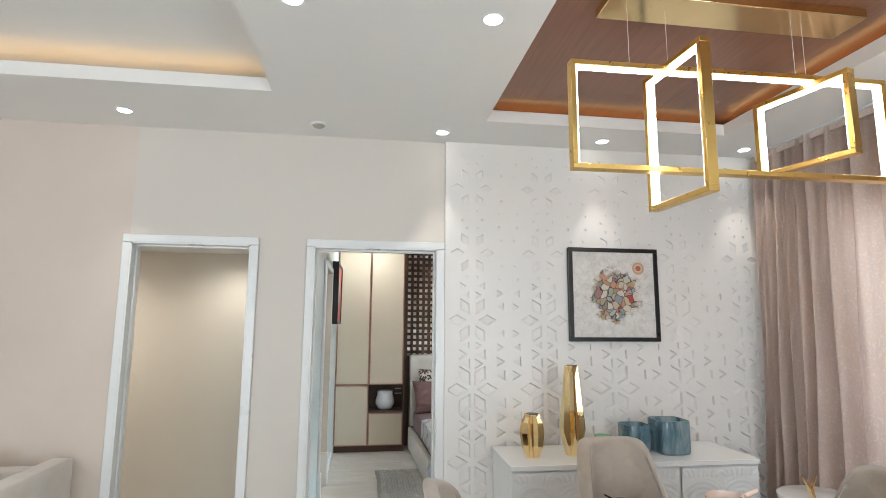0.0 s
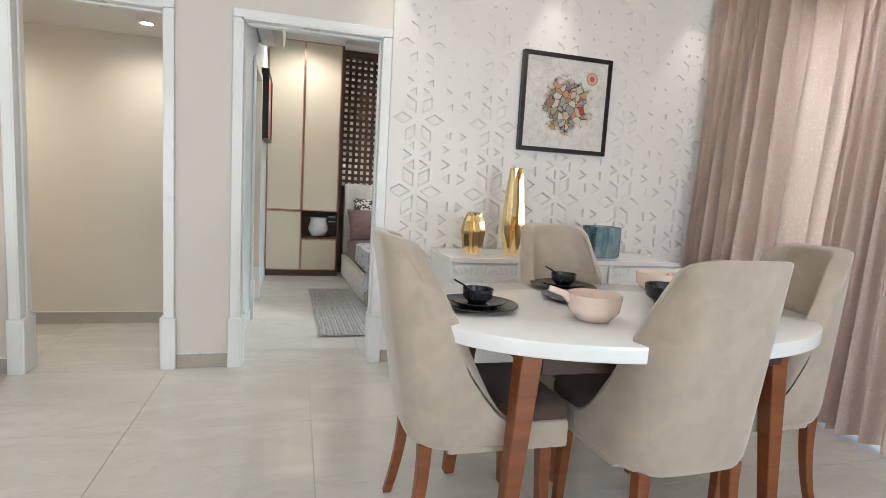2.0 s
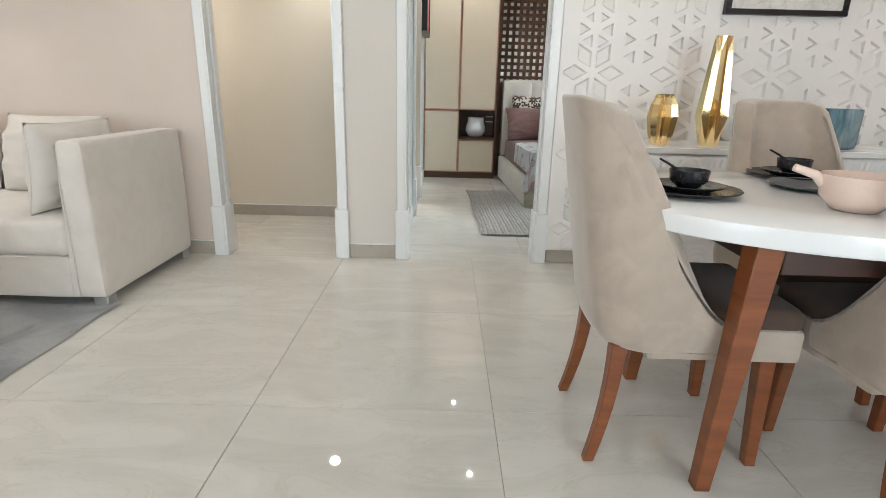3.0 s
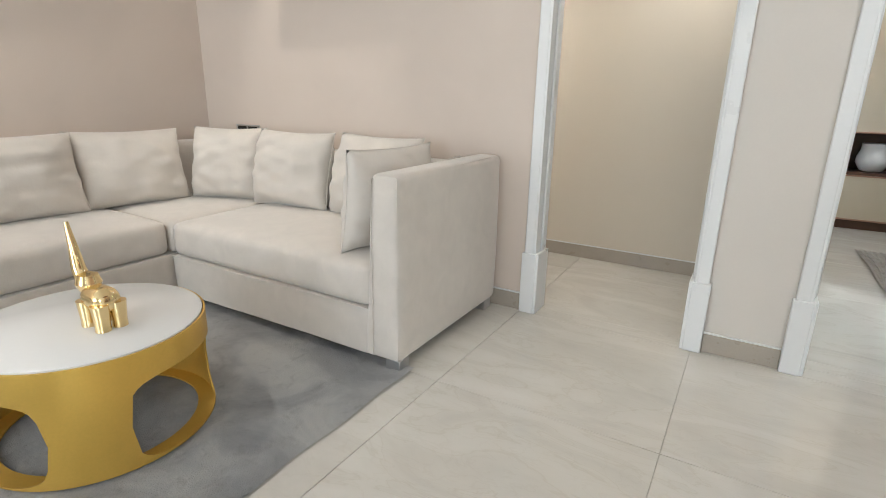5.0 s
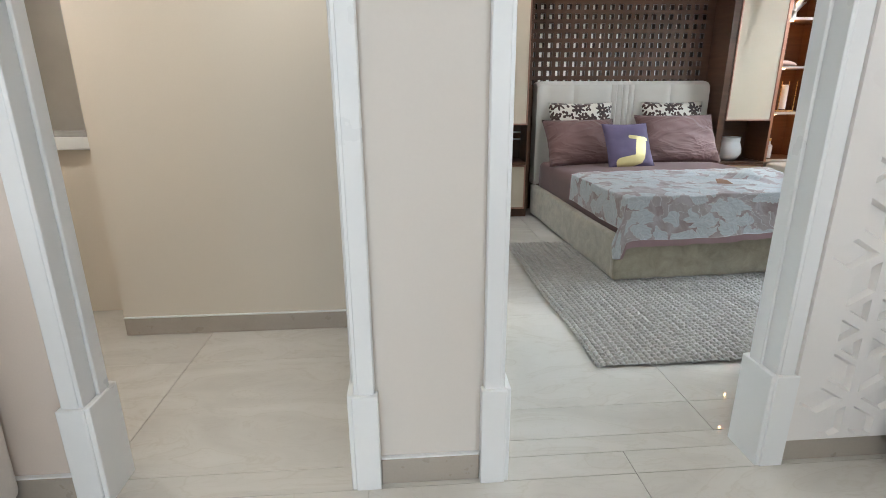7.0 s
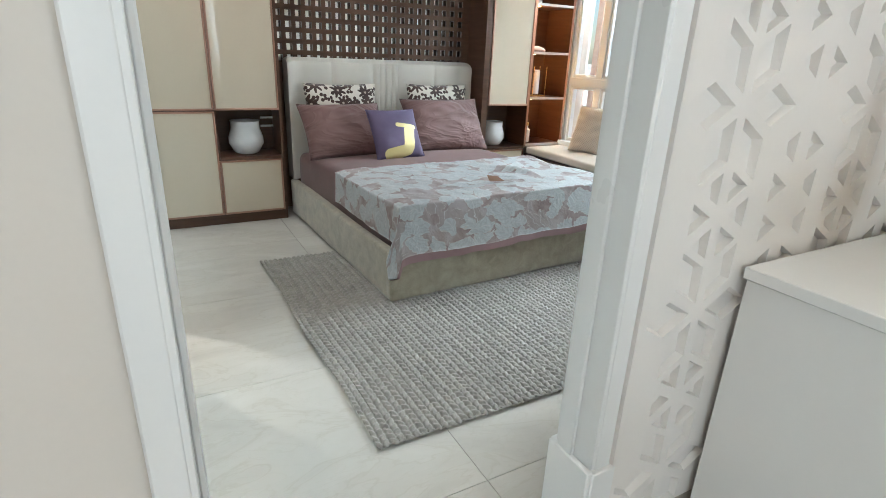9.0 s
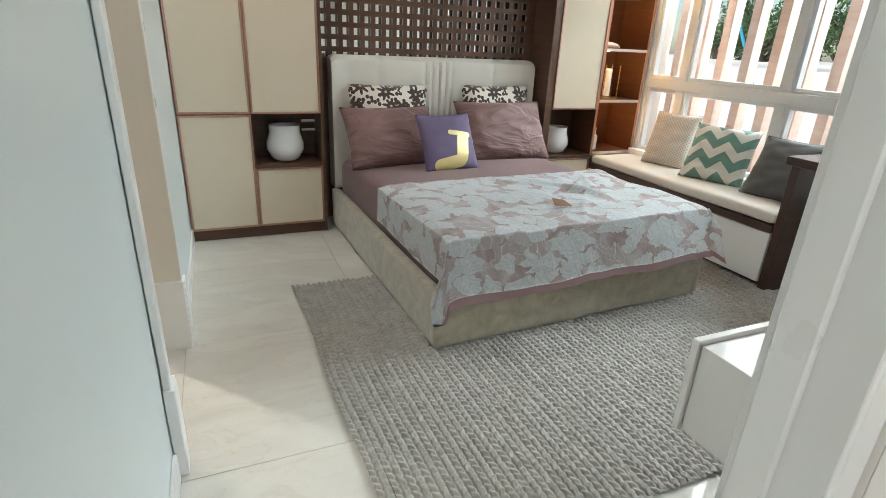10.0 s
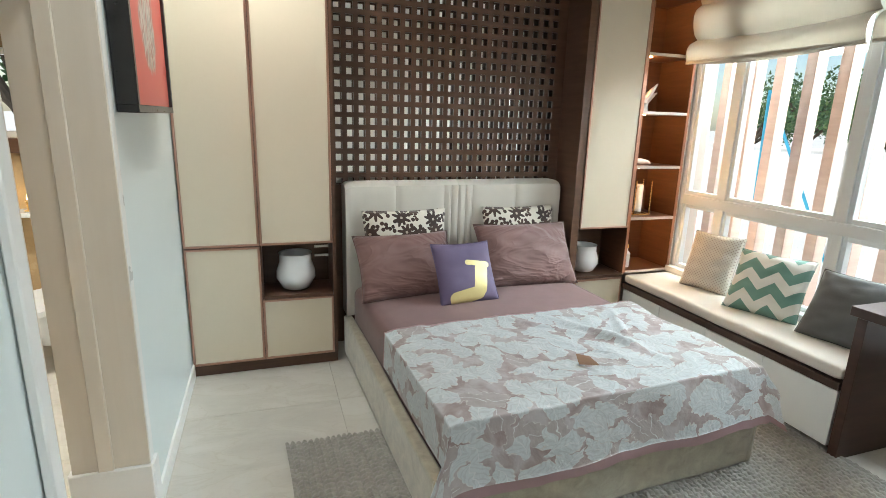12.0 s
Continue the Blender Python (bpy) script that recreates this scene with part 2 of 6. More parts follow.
structure("wall_rear", boxes((-3.75, -3.4, -2.65, -2.5, 0, 3.05), (-1.4, 1.1, -2.65, -2.5, 0, 3.05), (2.95, 3.15, -2.65, -2.5, 0, 3.05), (-3.4, -1.4, -2.65, -2.5, 2.5, 3.05), (-3.4, -1.4, -2.65, -2.5, 0, 0.15), (1.1, 2.95, -2.65, -2.5, 2.5, 3.05), (1.1, 2.95, -2.65, -2.5, 0, 0.15)), M_CREAM, "plain cream wall with two assumed windows, out of view", "wall")

# ceiling with two recessed trays
TRAY = (0.845, 2.47, 0.75, 3.09)
LTRAY = (-3.2, -0.41, -1.6, 2.85)
bm = boxes(
    (-3.75, 3.15, TRAY[3], WALL_Y, CEIL, CEIL + 0.05), (-3.75, LTRAY[0], -2.5, TRAY[3], CEIL, CEIL + 0.05),
    (LTRAY[0], LTRAY[1], LTRAY[3], TRAY[3], CEIL, CEIL + 0.05), (LTRAY[0], LTRAY[1], -2.5, LTRAY[2], CEIL, CEIL + 0.05),
    (LTRAY[1], TRAY[0], -2.5, TRAY[3], CEIL, CEIL + 0.05), (TRAY[0], TRAY[1], -2.5, TRAY[2], CEIL, CEIL + 0.05),
    (TRAY[1], 3.15, -2.5, TRAY[3], CEIL, CEIL + 0.05))
structure("ceiling", bm, M_CEIL, "white plasterboard ceiling with recessed trays", "ceiling", False)
structure("ceiling_slab", box(-3.9, 3.3, -2.65, WALL_Y, 2.99, 3.1), M_CEIL, "white ceiling inside the living room tray", "ceiling")
structure("ceiling_veneer", box(TRAY[0] - 0.10, TRAY[1] + 0.10, TRAY[2] - 0.10, TRAY[3] + 0.10, 2.94, 2.985), M_VENEER, "brown wood veneer panel in the dining tray", "ceiling")
# bedroom shell
structure("wall_bedroom_west", boxes((-0.45, BED_L, WALL_Y + WALL_D, 4.715, 0, 2.93), (-0.45, BED_L, 5.47, 7.25, 0, 2.93), (-0.45, BED_L, 4.715, 5.47, 2.075, 2.93)), M_PALE, "pale satin painted bedroom wall", "wall")
structure("wall_bedroom_back", box(-0.45, 3.4, BED_BACK, 7.25, 0, 2.93), M_CREAM, "cream bedroom wall behind the bed", "wall")
structure("wall_bedroom_window", boxes((BED_R, 3.4, WALL_Y + WALL_D, 7.1, 0, 0.47), (BED_R, 3.4, WALL_Y + WALL_D, 7.1, 2.42, 2.93), (BED_R, 3.4, 6.74, 7.1, 0.47, 2.42), (BED_R, 3.4, WALL_Y + WALL_D, 4.0, 0.47, 2.42)), M_CREAM, "window wall of the bedroom", "wall")
structure("ceiling_bedroom", box(-0.45, 3.4, WALL_Y + WALL_D, 7.25, BED_CEIL, 2.94), M_CEIL, "white bedroom ceiling", "ceiling")
# hall behind the first doorway
structure("wall_hall_back", box(-1.80, -0.45, 4.60, 4.70, 0, 2.4), M_HALL, "warm beige hall wall", "wall")
structure("wall_hall_end", box(-0.45, -0.40, WALL_Y + WALL_D, 4.60, 0, 2.4), M_HALL, "warm beige hall wall", "wall")
structure("wall_hall_west", boxes((-2.75, -2.6, WALL_Y + WALL_D, 5.45, 0, 2.4), (-2.6, -1.80, 5.3, 5.45, 0, 2.4), (-1.80, -1.68, 4.70, 5.3, 0, 2.4)), M_HALL, "warm beige wall at the hall's far end", "wall")
structure("ceiling_hall", box(-2.75, -0.40, WALL_Y + WALL_D, 5.45, 2.13, 2.25), M_CEIL, "low white hall ceiling", "ceiling")
# bathroom
M_BATH = mottled("honey_brown_bath_tile", (0.46, 0.33, 0.18), 0.12, 5, 60, 0.25, 0.04)
structure("wall_bath", boxes((-2.45, -2.3, 5.45, 7.65, 0, 2.6), (-2.3, -0.45, 7.5, 7.65, 0, 1.37), (-2.3, -2.2, 7.5, 7.65, 1.37, 2.6), (-0.95, -0.45, 7.5, 7.65, 1.37, 2.6), (-2.2, -0.95, 7.5, 7.65, 1.9, 2.6), (-1.68, -0.45, 4.70, 4.74, 0, 2.6)), M_BATH, "honey-brown tiled bathroom wall", "wall")
structure("ceiling_bath", box(-2.45, -0.45, 4.70, 7.65, 2.45, 2.55), M_CEIL, "white bathroom ceiling", "ceiling")

# ---- door frames ----


# Grained beige puts the warm light on the bathroom reveal into the lining's colour.
M_JAMB = grained("warm_lit_beige_lining", (0.66, 0.60, 0.52), (0.73, 0.675, 0.60), (14, 14, 1.2), 0.4)


def door_frame(name, m, width, depth, label, top=DOOR_TOP, back=True, lining=M_TRIM):
    """White casing round an opening: local x runs across it from 0 to width, local y through the wall from 0 to depth."""
    t = thing(name, (0, 0, 0), label, "door frame", "", "structure")
    t.matrix_world = m

    def put(n, bm):
        part(n, bm, lining if n in ("jamb", "door_stop", "head_lining") else M_TRIM, t, "", True)
    for s, a in ((-1, 0.0), (1, width)):
        def xs(p, q):
            return (a + p, a + q) if s > 0 else (a - q, a - p)
        put("jamb", box(*xs(0.0, 0.024), -0.022, depth + 0.022, 0.30, top, 0.002))
        put("door_stop", box(*xs(-0.012, 0.0), depth * 0.45, depth * 0.45 + 0.05, 0.30, top, 0.003))
        for y0, y1, y2 in ((-0.024, -0.003, -0.016), (depth + 0.003, depth + 0.024, depth + 0.016)):
            if y0 > 0 and not back:
                continue
            put("architrave", boxes((*xs(0.008, 0.058), min(y0, y1), max(y0, y1), 0.30, top + 0.007), bevel=0.004))
            put("plinth_block", box(*xs(-0.006, 0.066), *sorted((y0 * 1.0 + (-0.012 if y0 < 0 else 0), y1 + (0.012 if y0 > 0 else 0))), 0, 0.31, 0.003))
        put("plinth_block", box(*xs(-0.018, 0.0), -0.030, depth + 0.030, 0, 0.312, 0.003))
    put("head_lining", box(0, width, -0.022, depth + 0.022, top, top + 0.024, 0.002))
    put("head_stop", box(0, width, depth * 0.45, depth * 0.45 + 0.05, top - 0.012, top, 0.003))
    for y0, y1 in ((-0.024, -0.003), (depth + 0.003, depth + 0.024)):
        put("architrave_head", box(-0.058, width + 0.058, y0, y1, top + 0.008, top + 0.058, 0.004))
    return t


door_frame("door_1", pose(D1[0], WALL_Y, 0), D1[1] - D1[0], WALL_D, "white stepped door casing round the hall opening")
door_frame("door_2", pose(D2[0], WALL_Y, 0), D2[1] - D2[0], WALL_D, "white stepped door casing round the bedroom opening")
door_frame("door_3", pose(BED_L, 4.74, 0, 0, 0, 90), 0.705, 0.20, "white door casing round the bathroom opening, lining beige as if warmly lit", lining=M_JAMB)


def skirting(name, rows, h=0.085, mat=M_BASE, label="taupe stone skirting at the foot of the wall"):
    structure(name, boxes(*[(*r, 0, h) for r in rows], bevel=0.002), mat, label, "baseboard")
    structure("trim_" + name, boxes(*[(r[0], r[1], r[2], r[3], h + 0.001, h + 0.006) for r in rows]), M_TRIM, "thin white bead on top of the skirting", "trim")


skirting("baseboard_doors", [(-3.74, -1.405, 3.516, 3.529), (-0.562, -0.277, 3.516, 3.529), (0.66, 3.14, 3.516, 3.529)])
skirting("baseboard_hall", [(-1.795, -0.405, 4.586, 4.599)])
skirting("baseboard_bedroom", [(-0.249, -0.238, 3.71, 4.67), (-0.249, -0.238, 5.515, 6.73)], 0.085, M_TRIM, "white skirting along the bedroom wall")

# ---- carved panelling ----
from mathutils import geometry

P_X0, P_X1, CELL, RISE, SIDE = 0.6495, 3.10, 0.50, 0.455, 0.119


def cell_shapes(cx, cz):
    """Rhombi of a six-armed star and the small triangles round it; those higher up the wall are slighter."""
    out = []
    fade = min(1.0, max(0.0, (cz - 1.25) / 0.85))
    for k in range(6):
        a = radians(60 * k)
        tip = Vector((math.cos(a), math.sin(a))) * SIDE * math.sqrt(3)
        left, right = (Vector((math.cos(a + q), math.sin(a + q))) * SIDE for q in (radians(30), radians(-30)))
        mid = tip / 2
        shrink = 0.74 - 0.26 * fade
        out.append((fade, [Vector((cx, cz)) + mid + (p - mid) * shrink for p in (Vector((0, 0)), right, tip, left)]))
    r = 0.040 * (1 - 0.68 * fade)
    for x, z, turn in ((0.036, 0.1675, 0), (-0.036, 0.1675, 180), (0.036, -0.1675, 0), (-0.036, -0.1675, 180),
                       (0.070, 0.2275, 180), (-0.070, 0.2275, 0),
                       (0.205, 0.09, 180), (-0.205, 0.09, 0), (0.205, -0.09, 180), (-0.205, -0.09, 0),
                       (0.185, 0.18, 0), (-0.185, 0.18, 180), (0.185, -0.18, 0), (-0.185, -0.18, 180)):
        out.append((fade, [Vector((cx + x + r * math.cos(radians(turn + q)), cz + z + r * math.sin(radians(turn + q)))) for q in (0, 120, 240)]))
    return out


def area_of(pts):
    return sum(a[0] * b[1] - b[0] * a[1] for a, b in zip(pts, pts[1:] + pts[:1])) / 2


def trimmed(pts, axis, limit, sign):
    """The part of a polygon on one side of a line."""
    out = []
    for a, b in zip(pts, pts[1:] + pts[:1]):
        da, db = sign * (a[axis] - limit), sign * (b[axis] - limit)
        if da >= 0:
            out.append(a)
        if da * db < 0:
            out.append(a + (b - a) * (da / (da - db)))
    return out


def carved_board(x0, x1, z0, z1, cx):
    """One upright board of the panelling with sunk shapes whose sides slope inwards."""
    bm = bmesh.new()
    yf = 3.498
    loops, edges = [], []

    def ring(pts):
        vs = [bm.verts.new((p[0], yf, p[1])) for p in pts]
        edges.extend(bm.edges.new((vs[i], vs[(i + 1) % len(vs)])) for i in range(len(vs)))
        return vs
    ring([(x0, z0), (x1, z0), (x1, z1), (x0, z1)])
    for r in range(6):
        for fade, pts in cell_shapes(cx, 0.222 + RISE * r):
            for axis, lo, hi in ((0, x0 + (0.022 if x0 == P_X0 else 0.006), x1 - 0.006), (1, z0 + 0.006, z1 - 0.006)):
                pts = trimmed(trimmed(pts, axis, lo, 1), axis, hi, -1)
            if len(pts) > 2 and abs(area_of(pts)) > 1.6e-4:
                loops.append((fade, ring(pts)))
    bm.verts.index_update()
    flat = [Vector((v.co.x, v.co.z)) for v in bm.verts]
    pairs = [(e.verts[0].index, e.verts[1].index) for e in edges]
    verts, _, faces, source, _, _ = geometry.delaunay_2d_cdt(flat, pairs, [], 0, 1e-6)
    owner = {v.index: k for k, (_, vs) in enumerate(loops) for v in vs}
    bm.verts.ensure_lookup_table()
    near = [bm.verts[s[0]] if s else bm.verts[0] for s in source]
    for f in faces:
        tri = [near[i] for i in f]
        ids = {owner.get(v.index, -1) for v in tri}
        if not (len(ids) == 1 and -1 not in ids) and len(set(tri)) == 3:
            bm.faces.new(tri)
    for fade, vs in loops:
        top = max(v.co.z for v in vs)
        low = min(v.co.z for v in vs)
        mid = sum((v.co for v in vs), Vector()) / len(vs)
        deep = []
        for v in vs:
            slope = (v.co.z - low) / max(1e-4, top - low)
            d = 0.021 * (1 - 0.9 * (0.3 + 0.7 * fade) * (1 - slope)) * (1 - 0.62 * fade)
            p = mid + (v.co - mid) * 0.80
            deep.append(bm.verts.new((p.x, yf + d, p.z)))
        for i in range(len(vs)):
            j = (i + 1) % len(vs)
            bm.faces.new((vs[i], vs[j], deep[j], deep[i]))
        bm.faces.new(deep)
    bmesh.ops.recalc_face_normals(bm, faces=bm.faces[:])
    return bm


carved = tagged(part("carved_wall_panel", boxes((P_X0, P_X1, 3.5272, 3.5295, 0.087, CEIL - 0.001)), M_PANEL, None, "", True), "white carved wall panelling with star cut-outs", "wall panel", "", "structure")
structure("trim_panel_edge", box(P_X0 - 0.0012, P_X0, 3.4985, 3.529, 0.087, CEIL - 0.001), M_PANEL, "white edge of the carved panelling", "trim")
xs = [P_X0] + [0.835 + CELL * (k + 0.5) for k in range(4)] + [P_X1]
for c in range(5):
    part("panel", carved_board(xs[c], xs[c + 1], 0.087, CEIL - 0.001, 0.835 + CELL * c), M_PANEL, carved, smooth=False)

# ---- ceiling details ----
bm = bmesh.new()
for x0, x1, y0, y1 in ((TRAY[0] - 0.012, TRAY[0], TRAY[2], TRAY[3]), (TRAY[1], TRAY[1] + 0.012, TRAY[2], TRAY[3]), (TRAY[0] - 0.012, TRAY[1] + 0.012, TRAY[3], TRAY[3] + 0.012)):
    box(x0, x1, y0, y1, CEIL + 0.05, CEIL + 0.075, bm=bm)
for x0, x1, y0, y1 in ((LTRAY[1], LTRAY[1] + 0.012, LTRAY[2], LTRAY[3]), (LTRAY[0], LTRAY[1], LTRAY[3], LTRAY[3] + 0.012)):
    box(x0, x1, y0, y1, CEIL + 0.05, CEIL + 0.075, bm=bm)
structure("trim_tray_lip", bm, M_CEIL, "white lip along the tray edges", "trim")
cove = structure("trim_cove_led", boxes((TRAY[0] + 0.05, TRAY[1] - 0.05, TRAY[3] + 0.04, TRAY[3] + 0.055, 2.875, 2.89), (TRAY[0] - 0.055, TRAY[0] - 0.04, TRAY[2], TRAY[3], 2.875, 2.89), (TRAY[1] + 0.04, TRAY[1] + 0.055, TRAY[2], TRAY[3], 2.875, 2.89)), M_COVE, "warm strip light hidden in the dining tray", "strip light")
cove2 = structure("trim_cove_led_living", boxes((LTRAY[0], LTRAY[1] - 0.05, LTRAY[3] + 0.04, LTRAY[3] + 0.055, 2.875, 2.89)), M_COVE, "warm strip light hidden in the living room tray", "strip light")


def downlight(x, y, z, power, spot=120, tint=WARM, radius=0.018):
    t = thing("downlight", (x, y, z), "small round recessed ceiling downlight, lit, some added as unseen fill", "downlight", "recessed ceiling lights")
    part("rim", lathe([(0.038, -0.002), (0.047, -0.004), (0.049, -0.001), (0.049, 0.0)], 28), M_TRIM, t, "white rim", True)
    part("lens", lathe([(0.038, -0.003), (0.0, -0.003)], 28), M_DOWN, t, "glowing lens", True)
    lamp("downlight_beam", "SPOT", pose(x, y, z - 0.02), power, tint, spot=spot, radius=radius)


COOL = (1.0, 0.985, 0.96)
DOWN = 12
# The three with x below -2 are unseen fill for the dark living corner.
for x, y in ((-0.18, 1.98), (0.63, 2.0), (0.60, 3.33), (1.72, 3.33), (2.80, 3.33), (-1.34, 3.26), (2.86, 2.07), (-2.75, 3.26), (-3.47, 1.6), (-3.47, -0.4)):
    downlight(x, y, CEIL, (DOWN * 1.5 if y > 3 else DOWN) * (5.0 if x < -3 else 3.0 if x < -2 else 1.4 if x > 2.84 else 1), 50 if y > 3 else 120)
downlight(-0.88, 4.22, 2.13, 21, 165, radius=0.04)
# Not a seen fitting: added to brighten the hall's far end.
downlight(-2.1, 4.1, 2.13, 36, 165, radius=0.04)
downlight(0.2, 6.25, BED_CEIL, 56, 150, COOL)
# Two unseen bathroom lamps, added to brighten the room and its door reveal.
downlight(-1.3, 6.3, 2.45, 170)
downlight(-0.85, 5.05, 2.45, 30, 140, radius=0.12)
# Unseen bedroom lamp, a guess added to lift the floor beside the bed.
downlight(0.35, 4.95, BED_CEIL, 30, 140, COOL)
smoke = thing("smoke_detector", (-0.20, 3.30, CEIL), "small round white smoke detector on the ceiling", "smoke detector")
part("base", lathe([(0.047, -0.012), (0.052, -0.010), (0.052, 0.0)], 28), M_TRIM, smoke, "", True)
part("sensor", lathe([(0.0, -0.024), (0.03, -0.022), (0.04, -0.013), (0.04, -0.011)], 28), M_BASE, smoke, "grey sensor cover", True)

# ---- chandelier ----
chand = thing("chandelier", (1.69, 1.94, 2.94), "gold pendant of interlocking rectangular frames with glowing inner edges", "chandelier")
part("canopy", box(1.10, 2.27, 1.865, 2.045, 2.895, 2.939, 0.004), M_GOLD_MIRROR, chand, "polished gold ceiling plate")


def light_frame(name, m, w, h, profile=0.022, deep=0.045):
    """A rectangle of square bar, w by h, with a light strip along the inside of three sides."""
    rows = ((0, w, 0, profile), (0, w, h - profile, h), (0, profile, profile, h - profile), (w - profile, w, profile, h - profile))
    bm = boxes(*[(a, b, -deep / 2, deep / 2, c, d) for a, b, c, d in rows], bevel=0.002)
    bm.transform(m)
    fr = part(name, bm, M_GOLD, chand, "brushed gold rectangular frame")
    for a, b, c, d in ((profile + 0.004, w - profile - 0.004, h - profile - 0.006, h - profile - 0.001), (profile + 0.001, profile + 0.006, profile + 0.004, h - profile - 0.008), (w - profile - 0.006, w - profile - 0.001, profile + 0.004, h - profile - 0.008)):
        bm = box(a, b, -deep * 0.40, deep * 0.40, c, d)
        bm.transform(m)
        part("light_strip", bm, M_LED, fr, "glowing diffuser strip")
    return fr


light_frame("frame", pose(0.936, 1.957, 2.178, 0, 0, -1), 1.437, 0.46)
light_frame("frame", pose(1.385, 1.725, 2.05, 0, 0, 93), 0.385, 0.605)
light_frame("frame", pose(2.068, 1.785, 2.248, 0, 0, 104), 0.42, 0.36)
for x, y, z in ((1.2, 1.955, 2.64), (1.37, 1.95, 2.645), (1.95, 1.93, 2.62), (2.02, 1.95, 2.57)):
    part("wire", tube([(x, y, z), (x, y, 2.897)], 0.0012, 6), M_TRIM, chand)

# ---- curtain ----


def curtain_cloth():
    n = Nodes("rose_satin_curtain")
    f = n.noise((95, 95, 70), 3, 0.7)
    # Paler, smoother flecks put the satin's glints into the colour.
    glint_fleck = n.ramp(f, [(0.56, (0, 0, 0)), (0.62, (1, 1, 1))])
    base = n.ramp(n.noise(3, 4), [(0.3, (0.80, 0.655, 0.575)), (0.7, (0.86, 0.715, 0.635))])
    col = n.mix(glint_fleck, base, (0.92, 0.84, 0.78))
    n.set(color=col, rough=n.math("SUBTRACT", 0.5, n.math("MULTIPLY", glint_fleck, 0.22)), sheen=0.5).bump(f, 0.15, 0.001)
    thin = n.add("BsdfTranslucent")
    n.link(col, thin.inputs["Color"])
    both = n.add("MixShader")
    both.inputs[0].default_value = 0.18
    n.link(n.bsdf.outputs[0], both.inputs[1])
    n.link(thin.outputs[0], both.inputs[2])
    n.link(both.outputs[0], n.tree.nodes["Material Output"].inputs["Surface"])
    return n.mat


M_CURTAIN = curtain_cloth()


def curtain(name, y0, y1, seed, label):
    rnd = random.Random(seed)
    phases = [0.0]
    n_fold = int((y1 - y0) / 0.088)
    for _ in range(n_fold):
        phases.append(phases[-1] + rnd.uniform(0.4, 2.0))
    amp = [rnd.uniform(0.022, 0.07) for _ in phases]
    total = phases[-1]

    def place(u, v):
        f = u * total
        k = min(n_fold - 1, max(i for i, p in enumerate(phases) if p <= f + 1e-9))
        w = (f - phases[k]) / (phases[k + 1] - phases[k]) if k < n_fold else 0
        z = CEIL - 0.015 - v * (CEIL - 0.04)
        flare = 0.55 + 0.75 * v
        a = amp[k] * flare * math.sin(math.pi * 2 * w)
        pinch = 0.02 * math.sin(math.pi * 2 * w * 2) * (1 - v)
        return (2.985 - 0.11 * v + a + pinch + 0.008 * math.sin(9 * v + 5 * f), y0 + (y1 - y0) * (u + 0.006 * math.sin(4 * v + f)), z)
    bm = heightfield(n_fold * 12, 26, place)
    bmesh.ops.solidify(bm, geom=bm.faces, thickness=0.004)
    t = thing(name, (2.95, (y0 + y1) / 2, 0.02), label, "curtain", "dining curtains")
    part("cloth", bm, M_CURTAIN, t)
    part("heading_tape", box(2.965, 2.975, y0, y1, CEIL - 0.05, CEIL - 0.012), M_CURTAIN, t)
    return t


curtain("curtain", 2.06, 3.44, 4, "rose-beige satin curtain hanging in deep folds")
curtain("curtain", 0.35, 2.05, 7, "rose-beige satin curtain hanging in deep folds")
structure("trim_curtain_track", box(2.94, 3.03, 0.2, 3.49, CEIL - 0.012, CEIL - 0.001), M_TRIM, "white curtain track on the ceiling", "trim")

# ---- sideboard ----
side = thing("sideboard", (1.72, 3.24, 0), "white lacquered sideboard with fan-carved doors against the panelling", "sideboard")
part("top", box(0.955, 2.49, 3.00, 3.485, 0.745, 0.775, 0.003), M_LACQUER, side)
part("body", box(0.965, 2.48, 3.02, 3.48, 0.06, 0.744, 0.003), M_LACQUER, side)
part("plinth", box(1.0, 2.45, 3.05, 3.46, 0, 0.06), M_BASE, side, "recessed dark base")


def fan_door(x0, x1):
    """A door whose face is cut with overlapping fans of ridges."""
    def place(u, v):
        x, z = x0 + (x1 - x0) * u, 0.075 + 0.66 * v
        h = 0
        for row in range(5):
            cz = 0.02 + row * 0.165
            for k in range(-1, 4):
                cx = x0 + (k + (0.5 if row % 2 else 0)) * 0.25
                d = math.hypot(x - cx, z - cz)
                if d < 0.165 and z >= cz:
                    h = 0.5 + 0.5 * math.cos(d * 2 * math.pi / 0.028)
        edge = min(u, v, 1 - u, 1 - v)
        return (x, 3.008 - (0.004 * h if edge > 0.012 else 0), z)
    bm = heightfield(72, 96, place)
    return bm


for i in range(3):
    x0 = 0.975 + i * 0.5035
    part("door", fan_door(x0, x0 + 0.495), M_LACQUER, side, "white door carved with fans")

# ---- dining table ----
M_WALNUT = grained("reddish_wood", (0.14, 0.036, 0.010), (0.27, 0.082, 0.024), (3, 3, 26), 0.36, coat=0.1)
M_WOOD_DARK = grained("dark_brown_wood", (0.035, 0.016, 0.012), (0.07, 0.032, 0.022), (3, 3, 26), 0.38)
table = thing("dining_table", (1.275, 1.86, 0), "oval white-topped dining table on tapered reddish wooden legs", "table")
bm = bmesh.new()
TA, TB, TN = 0.785, 0.505, 2.25
prof = ((0.96, 0.700), (0.994, 0.700), (0.999, 0.703), (1.0, 0.708), (1.0, 0.743), (0.998, 0.748), (0.993, 0.75), (0.6, 0.75), (0.0, 0.75))
rings = []
